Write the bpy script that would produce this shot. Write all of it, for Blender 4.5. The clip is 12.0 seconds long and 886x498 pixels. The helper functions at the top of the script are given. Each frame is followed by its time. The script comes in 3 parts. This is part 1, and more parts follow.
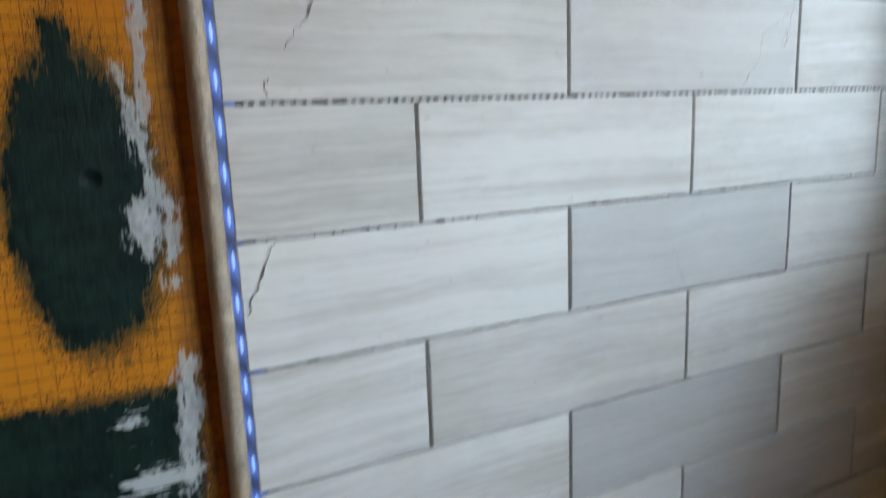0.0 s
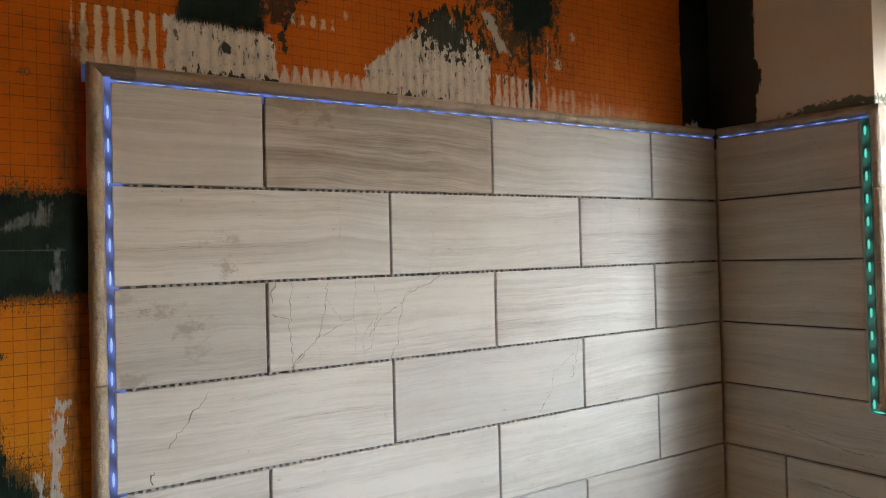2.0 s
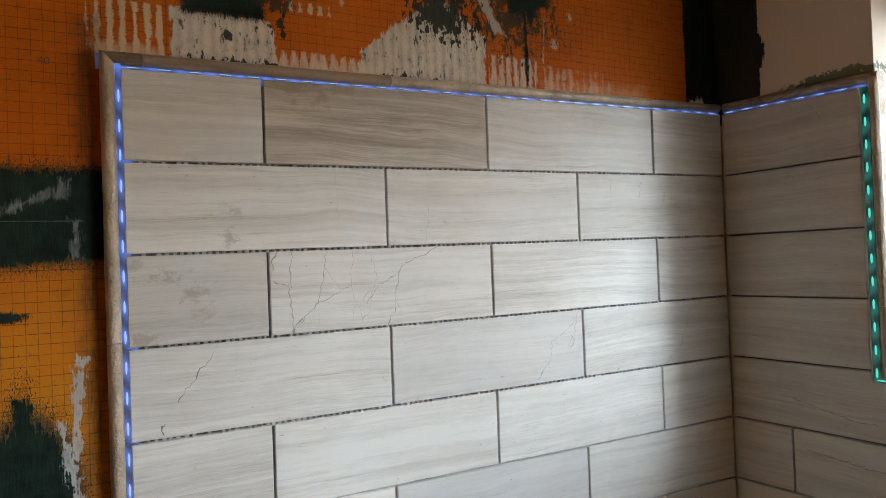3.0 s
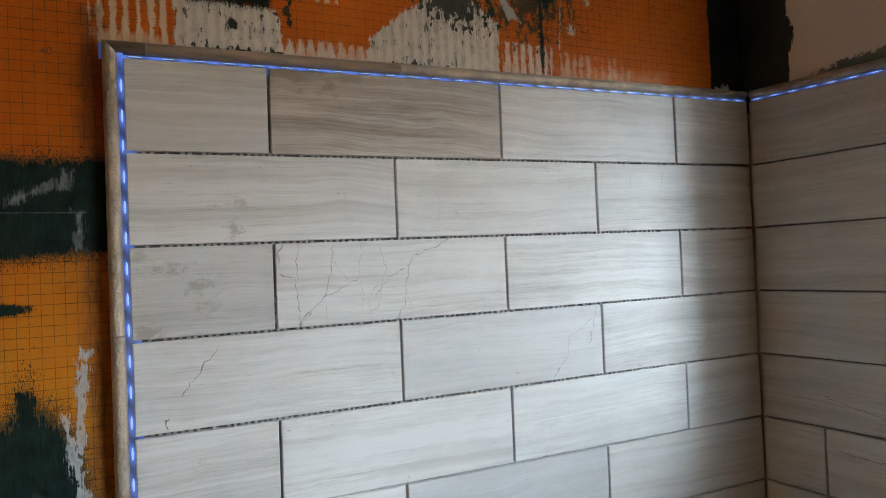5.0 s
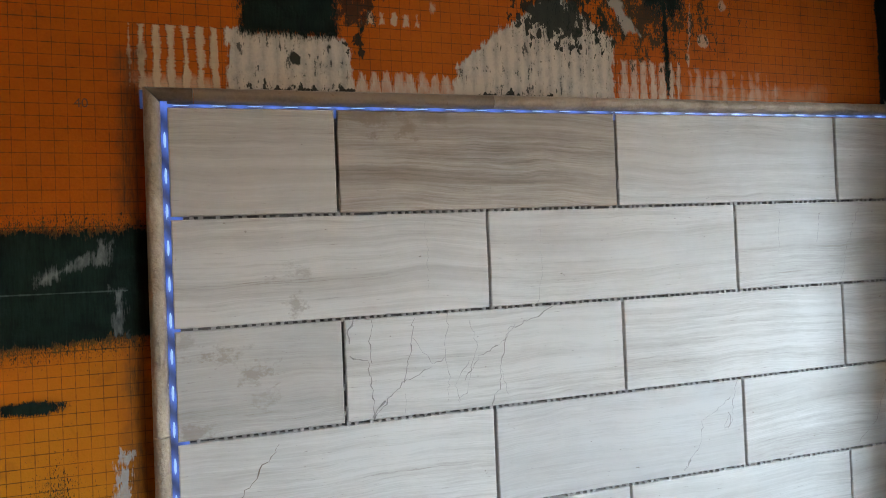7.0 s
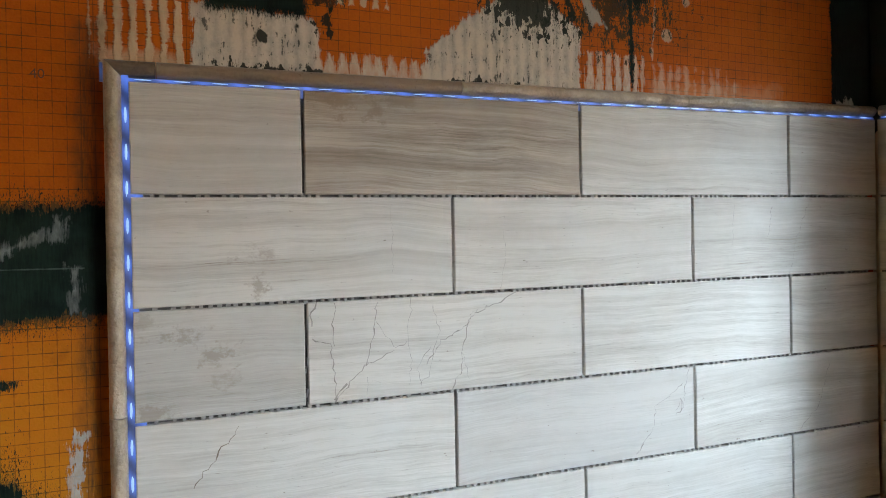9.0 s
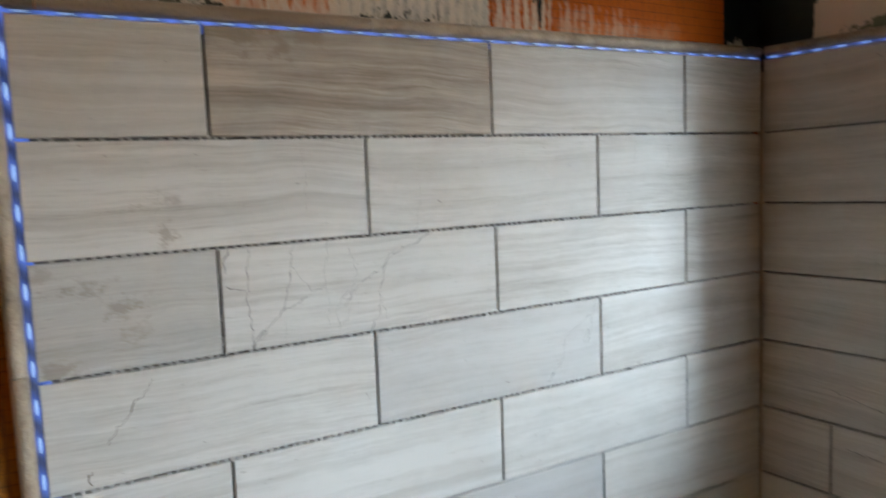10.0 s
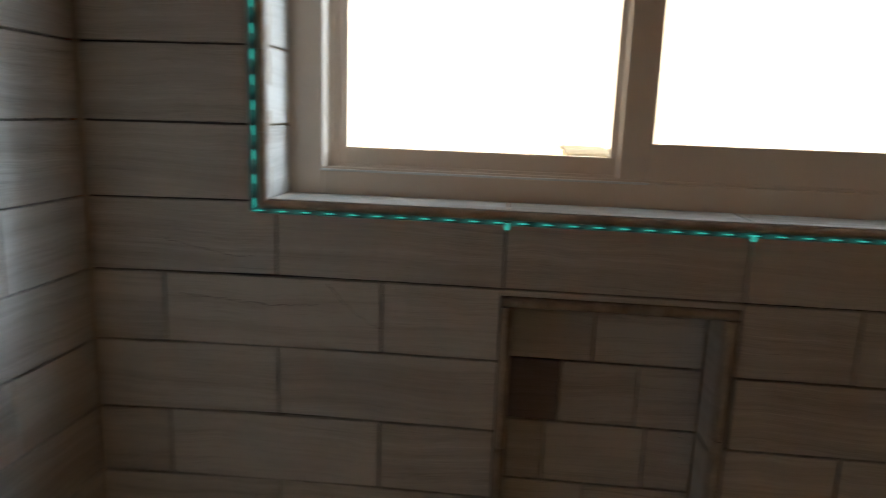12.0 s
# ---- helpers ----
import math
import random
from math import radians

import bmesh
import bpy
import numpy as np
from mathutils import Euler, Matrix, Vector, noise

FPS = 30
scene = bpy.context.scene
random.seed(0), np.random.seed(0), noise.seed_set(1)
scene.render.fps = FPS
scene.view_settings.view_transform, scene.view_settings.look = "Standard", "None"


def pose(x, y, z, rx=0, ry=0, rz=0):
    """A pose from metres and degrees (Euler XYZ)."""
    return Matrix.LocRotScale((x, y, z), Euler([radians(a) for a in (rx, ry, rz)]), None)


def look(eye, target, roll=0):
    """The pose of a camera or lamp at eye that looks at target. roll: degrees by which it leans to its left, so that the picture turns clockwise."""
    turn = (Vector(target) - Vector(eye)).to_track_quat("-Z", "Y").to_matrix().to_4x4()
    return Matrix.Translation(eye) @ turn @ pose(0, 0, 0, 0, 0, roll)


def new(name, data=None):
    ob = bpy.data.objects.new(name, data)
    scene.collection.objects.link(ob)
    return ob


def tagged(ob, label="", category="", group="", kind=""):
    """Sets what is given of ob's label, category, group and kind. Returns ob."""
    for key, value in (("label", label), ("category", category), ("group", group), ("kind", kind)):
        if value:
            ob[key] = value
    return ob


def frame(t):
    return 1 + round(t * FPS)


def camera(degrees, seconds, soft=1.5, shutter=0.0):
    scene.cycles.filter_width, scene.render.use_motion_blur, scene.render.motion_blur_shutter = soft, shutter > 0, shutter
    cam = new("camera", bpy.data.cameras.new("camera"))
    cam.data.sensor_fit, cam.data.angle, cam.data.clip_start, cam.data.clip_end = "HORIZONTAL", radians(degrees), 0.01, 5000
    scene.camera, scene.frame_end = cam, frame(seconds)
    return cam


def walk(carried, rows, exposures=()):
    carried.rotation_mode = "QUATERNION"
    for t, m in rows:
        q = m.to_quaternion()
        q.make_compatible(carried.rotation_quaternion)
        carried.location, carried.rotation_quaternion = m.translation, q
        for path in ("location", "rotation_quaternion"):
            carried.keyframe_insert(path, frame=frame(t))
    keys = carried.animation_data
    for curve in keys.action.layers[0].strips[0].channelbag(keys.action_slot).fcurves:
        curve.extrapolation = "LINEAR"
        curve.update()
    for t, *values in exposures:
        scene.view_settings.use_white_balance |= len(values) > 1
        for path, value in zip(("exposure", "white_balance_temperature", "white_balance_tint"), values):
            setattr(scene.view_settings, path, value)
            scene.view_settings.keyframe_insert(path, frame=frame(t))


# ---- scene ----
cam = camera(66.6, 12.0, soft=0.55, shutter=0.4)
PATH = [
    (0, (-1.055, -0.518, 1.408), (-0.166, 1.235, 1.038), -2.3),
    (0.5, (-1.026, -0.541, 1.515), (-0.084, 1.218, 1.379), 1.2),
    (1, (-1.012, -0.597, 1.609), (-0.015, 1.137, 1.578), -0.6),
    (1.5, (-1.024, -0.655, 1.641), (0.058, 1.027, 1.661), -2.3),
    (2, (-1.051, -0.744, 1.654), (0.023, 0.942, 1.687), -1.4),
    (2.5, (-1.032, -0.808, 1.621), (-0.037, 0.927, 1.656), -1.2),
    (4.5, (-0.988, -0.822, 1.61), (-0.082, 0.961, 1.641), -2.8),
    (5, (-0.979, -0.805, 1.605), (-0.109, 0.995, 1.641), -2.3),
    (5.5, (-0.965, -0.756, 1.632), (-0.126, 1.058, 1.696), -2.4),
    (6, (-0.939, -0.71, 1.678), (-0.201, 1.148, 1.742), -2.8),
    (6.5, (-0.921, -0.68, 1.688), (-0.313, 1.224, 1.745), -2.6),
    (8.5, (-0.929, -0.656, 1.692), (-0.21, 1.211, 1.666), -0.8),
    (9, (-0.929, -0.667, 1.688), (-0.195, 1.194, 1.677), -1.0),
    (9.5, (-0.94, -0.664, 1.693), (-0.156, 1.175, 1.647), -1.3),
    (10, (-0.939, -0.663, 1.685), (0.038, 1.072, 1.501), -2.3),
    (10.5, (-0.931, -0.648, 1.643), (0.337, 0.857, 1.285), -3.1),
    (10.7, (-0.931, -0.637, 1.628), (0.451, 0.755, 1.235), -3.0),
    (11, (-0.927, -0.613, 1.62), (0.64, 0.551, 1.183), -2.1),
    (11.3, (-0.912, -0.612, 1.61), (0.809, 0.297, 1.149), -1.0),
    (11.6, (-0.904, -0.594, 1.599), (0.939, 0.02, 1.121), 0.9),
    (12, (-0.9, -0.604, 1.557), (1.052, -0.41, 1.17), 2.1),
]
walk(cam, [(t, look(eye, target, roll)) for t, eye, target, roll in PATH],
     exposures=((0, 0.05, 6600, 11), (0.5, -0.3, 7000, 14), (1.0, -0.4, 7600, 16), (1.5, -0.2, 8000, 16), (2.7, 0.05, 7500, 15),
                (4.3, 0.05, 6750, 11), (5.6, -0.02, 6750, 11), (6.1, -0.07, 6750, 11), (6.5, 0.0, 6750, 12), (8.5, 0.2, 6800, 11), (9.7, 0.15, 6950, 11), (10.5, -0.27, 6650, 12),
                (11.0, -0.3, 6750, 12), (11.5, -0.4, 6850, 12), (12, -0.82, 6900, 12)))

# ---- light ----
world = bpy.data.worlds.new("sky")
scene.world = world
world.use_nodes = True
sky = world.node_tree.nodes.new("ShaderNodeTexSky")
sky.sky_type = "NISHITA"
sky.sun_disc = False
sky.sun_elevation, sky.sun_rotation = radians(48), radians(240)
world.node_tree.nodes["Background"].inputs[1].default_value = 0.15
world.node_tree.links.new(sky.outputs[0], world.node_tree.nodes["Background"].inputs[0])

sun = new("sun", bpy.data.lights.new("sun", "SUN"))
sun.data.energy, sun.data.angle, sun.data.color = 5.0, radians(0.5), (1, 0.93, 0.83)
sun.matrix_world = look((-6, -3.5, 8), (0, 0, 0))

sky_lamp = new("window_daylight", bpy.data.lights.new("window_daylight", "AREA"))
sky_lamp.data.shape, sky_lamp.data.size, sky_lamp.data.size_y = "RECTANGLE", 3.0, 4.6
sky_lamp.data.energy, sky_lamp.data.color = 1720.0, (0.64, 0.86, 1.08)
sky_lamp.matrix_world = look((5.22, -8.06, 4.95), (-0.55, -0.2, 1.30))


# ---- material tools ----
class Sock:
    """A number in a node tree, with arithmetic."""

    def __init__(self, tree, out):
        self.tree, self.out = tree, out

    def op(self, kind, *others, clamp=False):
        n = self.tree.nodes.new("ShaderNodeMath")
        n.operation, n.use_clamp = kind, clamp
        for i, o in enumerate((self, *others)):
            if isinstance(o, Sock):
                self.tree.links.new(o.out, n.inputs[i])
            else:
                n.inputs[i].default_value = o
        return Sock(self.tree, n.outputs[0])

    def __add__(self, o): return self.op("ADD", o)
    def __radd__(self, o): return self.op("ADD", o)
    def __sub__(self, o): return self.op("SUBTRACT", o)
    def __rsub__(self, o): return (self * -1) + o
    def __mul__(self, o): return self.op("MULTIPLY", o)
    def __rmul__(self, o): return self.op("MULTIPLY", o)
    def __truediv__(self, o): return self.op("DIVIDE", o)
    def abs(self): return self.op("ABSOLUTE")
    def max(self, o): return self.op("MAXIMUM", o)
    def min(self, o): return self.op("MINIMUM", o)
    def sat(self): return self.op("ADD", 0.0, clamp=True)
    def pow(self, p): return self.op("POWER", p)
    def sqrt(self): return self.op("SQRT")
    def sin(self): return self.op("SINE")
    def frac(self): return self.op("FRACT")


class Mat:
    """A node material: m.x, m.y, m.z are object coordinates in metres."""

    def __init__(self, name, rough=0.5, metal=0.0, own=False):
        self.mat = bpy.data.materials.new(name)
        self.mat.use_nodes = True
        self.t = self.mat.node_tree
        self.bsdf = self.t.nodes["Principled BSDF"]
        self.bsdf.inputs["Roughness"].default_value = rough
        self.bsdf.inputs["Metallic"].default_value = metal
        co = self.t.nodes.new("ShaderNodeTexCoord")
        self.vec = co.outputs["Object"]
        info = self.t.nodes.new("ShaderNodeObjectInfo")
        self.rand = Sock(self.t, info.outputs["Random"])
        if own:
            shift = self.t.nodes.new("ShaderNodeVectorMath")
            shift.operation = "MULTIPLY_ADD"
            comb = self.t.nodes.new("ShaderNodeCombineXYZ")
            for i in range(3):
                self.t.links.new(info.outputs["Random"], comb.inputs[i])
            self.t.links.new(comb.outputs[0], shift.inputs[0])
            shift.inputs[1].default_value = (31.0, 17.0, 53.0)
            self.t.links.new(self.vec, shift.inputs[2])
            self.vec = shift.outputs[0]
        sep = self.t.nodes.new("ShaderNodeSeparateXYZ")
        self.t.links.new(co.outputs["Object"], sep.inputs[0])
        self.x, self.y, self.z = (Sock(self.t, o) for o in sep.outputs)

    def noise(self, sx, sy, sz, detail=3.0, rough=0.55, distort=0.0):
        """Noise about 0, roughly -0.5 to 0.5; the scales are per metre."""
        mp = self.t.nodes.new("ShaderNodeMapping")
        mp.inputs["Scale"].default_value = (sx, sy, sz)
        self.t.links.new(self.vec, mp.inputs["Vector"])
        n = self.t.nodes.new("ShaderNodeTexNoise")
        n.inputs["Scale"].default_value = 1.0
        n.inputs["Detail"].default_value, n.inputs["Roughness"].default_value = detail, rough
        n.inputs["Distortion"].default_value = distort
        self.t.links.new(mp.outputs[0], n.inputs["Vector"])
        return Sock(self.t, n.outputs[0]) - 0.5

    def mix(self, a, b, f):
        n = self.t.nodes.new("ShaderNodeMix")
        n.data_type = "RGBA"
        for i, v in ((6, a), (7, b)):
            if isinstance(v, tuple):
                n.inputs[i].default_value = (*v, 1)
            else:
                self.t.links.new(v, n.inputs[i])
        if isinstance(f, Sock):
            self.t.links.new(f.out, n.inputs[0])
        else:
            n.inputs[0].default_value = f
        return n.outputs[2]

    def done(self, colour, rough=None, height=None, depth=0.001, strength=0.6):
        if isinstance(colour, tuple):
            self.bsdf.inputs["Base Color"].default_value = (*colour, 1)
        else:
            self.t.links.new(colour, self.bsdf.inputs["Base Color"])
        if rough is not None:
            self.t.links.new(rough.out, self.bsdf.inputs["Roughness"])
        if height is not None:
            b = self.t.nodes.new("ShaderNodeBump")
            b.inputs["Distance"].default_value, b.inputs["Strength"].default_value = depth, strength
            self.t.links.new(height.out, b.inputs["Height"])
            self.t.links.new(b.outputs[0], self.bsdf.inputs["Normal"])
        return self.mat


def rect(m, cx, cz, hx, hz):
    return ((m.x - cx).abs() - hx).max((m.z - cz).abs() - hz)


def oval(m, cx, cz, rx, rz):
    a, b = (m.x - cx) * (1 / rx), (m.z - cz) * (1 / rz)
    return ((a * a + b * b).sqrt() - 1.0) * min(rx, rz)


def slab(m, cx, cz, hx, hz, lean):
    """A rectangle whose middle line leans: x shifts by lean per metre of height."""
    return ((m.x - cx - (m.z - cz) * lean).abs() - hx).max((m.z - cz).abs() - hz)


def cover(d, ragged, soft=0.002):
    return ((d + ragged) * (-1 / soft) + 0.5).sat()


# ---- materials ----
def limestone(name, light, dark, streak, stains=()):
    """Vein-cut limestone: long, gently wavy strata with fine lines and pits."""
    m = Mat(name, own=True)
    sep = m.t.nodes.new("ShaderNodeSeparateXYZ")
    m.t.links.new(m.vec, sep.inputs[0])
    along, up = Sock(m.t, sep.outputs[0]), Sock(m.t, sep.outputs[2])
    up = up + m.noise(4, 4, 5, 2) * 0.034 + m.noise(24, 24, 34, 3) * 0.005

    def strata(sx, sz, detail, rough):
        comb = m.t.nodes.new("ShaderNodeCombineXYZ")
        m.t.links.new((along * sx).out, comb.inputs[0])
        m.t.links.new((up * sz).out, comb.inputs[2])
        n = m.t.nodes.new("ShaderNodeTexNoise")
        n.inputs["Scale"].default_value, n.inputs["Detail"].default_value, n.inputs["Roughness"].default_value = 1.0, detail, rough
        m.t.links.new(comb.outputs[0], n.inputs["Vector"])
        return Sock(m.t, n.outputs[0]) - 0.5

    band = strata(0.7, 34, 5, 0.68)
    lines = strata(5.0, 200, 5, 0.72)
    silt = strata(26, 760, 4, 0.75)
    cloud = m.noise(9, 9, 22, 3)
    pits = m.noise(130, 130, 300, 2)
    scuff = m.noise(60, 60, 85, 4, 0.7)
    seam = strata(1.3, 95, 6, 0.78)
    dust = m.noise(700, 700, 700, 2)
    fleck = m.noise(55, 55, 520, 3, 0.7)
    patch = (m.noise(3.2, 3.2, 17, 3) * 4.5 + 0.58).sat()          # fine lines gather in some strata and fade in others
    mass = m.noise(4, 4, 10, 2)
    dashes = (strata(16, 330, 3, 0.6) * 14.0 - 2.6).sat()
    f = (band * (2.3 * streak) + lines * patch * (2.1 * streak) + seam * (1.3 * streak) + silt * 1.3 * (patch + 0.3) + cloud * 0.7 + mass * 0.6
         + scuff * 0.35 + 0.38 + (m.rand - 0.5) * 0.40).sat()
    c = m.mix(light, dark, f)
    deep = (dark[0] * 0.62, dark[1] * 0.57, dark[2] * 0.52)
    c = m.mix(c, deep, ((seam * 0.8 + lines * 0.3 + silt * 0.4 + band * 0.3) * 17.0 - 2.2).sat() * (patch * 0.8 + 0.2) * min(0.70 * streak, 0.85))
    c = m.mix(c, (0.73, 0.715, 0.69), ((lines * -1.0 + band * -0.6) * 10.0 - 1.6).sat() * 0.30)
    c = m.mix(c, (0.77, 0.76, 0.74), dashes * (0.8 - patch * 0.6) * 0.35)
    c = m.mix(c, (0.17, 0.13, 0.10), ((pits + scuff * 0.5) * 16.0 - 4.1).sat() * 0.6)
    c = m.mix(c, deep, ((fleck + silt * 0.6) * 12.0 - 2.3).sat() * 0.55)
    c = m.mix(c, (0.70, 0.68, 0.65), (dust * 10.0 - 2.2).sat() * 0.25)
    blot, grit = m.noise(75, 75, 110, 5, 0.65), m.noise(400, 400, 500, 3)
    for cx, cz, rx, rz, k in stains:
        c = m.mix(c, (0.30, 0.245, 0.19), cover(oval(m, cx, cz, rx * 0.75, rz * 0.75), blot * 0.05 + grit * 0.014, 0.008) * k)
    m.bsdf.inputs["Specular IOR Level"].default_value = 0.18
    return m.done(c, (cloud * 0.25 + lines * 0.25 + 0.64).sat(), lines * 0.5 + pits * 0.5 + silt * 0.2, 0.0003, 0.35)


LIGHT, DARK = (0.64, 0.61, 0.565), (0.42, 0.385, 0.34)
stone = limestone("vein_cut_limestone", LIGHT, DARK, 0.88)
stone_brown = limestone("brown_limestone", (0.52, 0.46, 0.395), (0.27, 0.225, 0.18), 1.25,
                        ((-0.13, 0.049, 0.040, 0.012, 0.8), (-0.122, 0.040, 0.010, 0.018, 0.8), (-0.087, 0.040, 0.010, 0.020, 0.8), (-0.06, 0.047, 0.022, 0.012, 0.7)))
stone_grey = limestone("grey_limestone", (0.53, 0.51, 0.485), (0.39, 0.365, 0.335), 0.6)
stone_pale_grey = limestone("pale_grey_limestone", (0.59, 0.565, 0.53), (0.41, 0.38, 0.345), 0.65)
stone_stained = limestone("stained_limestone", (0.57, 0.545, 0.505), (0.39, 0.36, 0.32), 0.8,
                          ((-0.035, 0.026, 0.014, 0.006, 0.55), (-0.006, 0.006, 0.016, 0.009, 0.6), (-0.062, -0.045, 0.018, 0.010, 0.6),
                           (0.004, -0.018, 0.010, 0.008, 0.4), (-0.07, 0.04, 0.008, 0.014, 0.4)))
stone_spotted = limestone("spotted_limestone", LIGHT, DARK, 1.25, ((-0.045, -0.038, 0.008, 0.009, 0.6), (-0.048, -0.005, 0.010, 0.005, 0.45)))
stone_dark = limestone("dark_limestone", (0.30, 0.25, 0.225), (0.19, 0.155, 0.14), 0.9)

m = Mat("pencil_limestone", own=True)
g1, g2, g3 = m.noise(40, 40, 40, 3), m.noise(260, 260, 260, 3), m.noise(14, 14, 14, 2)
pencil_stone = m.done(m.mix((0.50, 0.405, 0.30), (0.21, 0.155, 0.11), (g1 * 1.4 + g2 * 0.9 + g3 + 0.40 + (m.rand - 0.5) * 0.3).sat()),
                      (g2 * 0.5 + 0.34).sat(), g2 + g1 * 0.4, 0.0022, 0.8)

m = Mat("brown_pencil_limestone", own=True)
g1, g2, g3 = m.noise(9, 40, 150, 4), m.noise(260, 260, 260, 3), m.noise(6, 14, 14, 2)
pencil_brown = m.done(m.mix((0.27, 0.20, 0.14), (0.10, 0.072, 0.05), (g1 * 1.6 + g2 * 0.8 + g3 * 0.9 + 0.40 + (m.rand - 0.5) * 0.5).sat()),
                      (g2 * 0.5 + 0.36).sat(), g2 + g1 * 0.5, 0.0012, 0.6)

m = Mat("thinset", 0.9)
a, b = m.noise(300, 300, 300, 3), m.noise(25, 25, 25, 3)
thinset = m.done(m.mix((0.20, 0.19, 0.18), (0.08, 0.076, 0.07), (a + b + 0.5).sat()), None, a, 0.002, 0.7)

m = Mat("pale_thinset", 0.9)
a, b = m.noise(400, 400, 400, 3), m.noise(60, 60, 60, 3)
pale_thinset = m.done(m.mix((0.52, 0.50, 0.47), (0.28, 0.265, 0.25), (a + b + 0.45).sat()), None, a, 0.002, 0.7)

m = Mat("clear_channel_plastic", 0.3)
lip_plastic = m.done(m.mix((0.62, 0.62, 0.60), (0.50, 0.50, 0.48), (m.noise(60, 60, 60, 2) + 0.5).sat()))

m = Mat("vein_stain", 0.6)
vein_stain = m.done(m.mix((0.21, 0.19, 0.17), (0.42, 0.39, 0.36), (m.noise(180, 180, 180, 3) * 2 + 0.5).sat()))
m = Mat("crack_stain", 0.7)
crack_stain = m.done(m.mix((0.13, 0.095, 0.07), (0.24, 0.19, 0.15), (m.noise(150, 150, 150, 3) * 2 + 0.5).sat()))

# for the unseen walls and ceiling, coloured to bounce warm light
m = Mat("warm_bounce_paint", 0.75)
a, b = m.noise(180, 180, 180, 3), m.noise(6, 6, 6, 3)
bounce_paint = m.done(m.mix((0.80, 0.65, 0.49), (0.76, 0.61, 0.45), (b + 0.5).sat()), None, a, 0.0008, 0.3)

# for the unseen floor, kept pale and warm as a reflector
m = Mat("floor_bounce", 0.8)
a, b = m.noise(90, 90, 90, 4), m.noise(5, 5, 5, 4)
concrete = m.done(m.mix((0.64, 0.51, 0.37), (0.52, 0.41, 0.29), (a * 0.6 + b * 1.5 + 0.5).sat()), None, a, 0.002, 0.4)

m = Mat("ground_dust", 0.9)
a, b = m.noise(0.4, 0.4, 0.4, 5), m.noise(6, 6, 6, 4)
ground_mat = m.done(m.mix((0.80, 0.77, 0.72), (0.70, 0.67, 0.62), (a + b * 0.5 + 0.5).sat()), None, b, 0.02, 0.4)

m = Mat("window_vinyl", 0.38)
a, b = m.noise(350, 350, 350, 2), m.noise(12, 12, 12, 3)
vinyl = m.done(m.mix((0.89, 0.77, 0.655), (0.83, 0.71, 0.60), (b * 1.6 + 0.5).sat()), (b * 0.2 + 0.38).sat(), a, 0.0003, 0.25)

# white for the light that the frame's lip catches
m = Mat("lip_highlight_white", 0.3)
highlight_white = m.done(m.mix((0.93, 0.93, 0.91), (0.86, 0.86, 0.84), (m.noise(40, 40, 40, 2) + 0.5).sat()))

m = Mat("tan_stucco", 0.9)
a, b = m.noise(30, 30, 30, 4), m.noise(3, 3, 3, 3)
stucco = m.done(m.mix((0.74, 0.62, 0.44), (0.62, 0.50, 0.34), (a + b + 0.5).sat()), None, a, 0.01, 0.5)

glass = bpy.data.materials.new("window_glass")
glass.use_nodes = True
gb = glass.node_tree.nodes["Principled BSDF"]
gb.inputs["Base Color"].default_value = (0.97, 0.99, 0.98, 1)
gb.inputs["Transmission Weight"].default_value, gb.inputs["Roughness"].default_value, gb.inputs["IOR"].default_value = 1.0, 0.0, 1.45


def glow(name, colour, strength, beat=0.0):
    """A surface that gives off light; beat: how much it swells at every chip, 33 mm apart."""
    m = Mat(name, 0.35)
    m.bsdf.inputs["Base Color"].default_value = (0.05, 0.05, 0.05, 1)
    m.bsdf.inputs["Emission Color"].default_value = (*colour, 1)
    m.bsdf.inputs["Emission Strength"].default_value = strength
    if beat:
        wave = ((m.x + m.y + m.z) * (2 * math.pi / 0.0333) + m.noise(20, 20, 20, 2) * 3.0).sin()
        m.t.links.new(((wave * beat + m.noise(90, 90, 90, 2) * beat + 1.0) * strength).out, m.bsdf.inputs["Emission Strength"])
    return m.mat


strip_glow, led_glow = glow("led_diffuser", (0.09, 0.21, 0.82), 0.46, 0.7), glow("led_chip", (0.36, 0.60, 1.0), 0.95)
aqua_glow, aqua_led = glow("aqua_led_diffuser", (0.04, 0.42, 0.38), 0.15, 0.8), glow("aqua_led_chip", (0.05, 0.90, 0.78), 0.85)


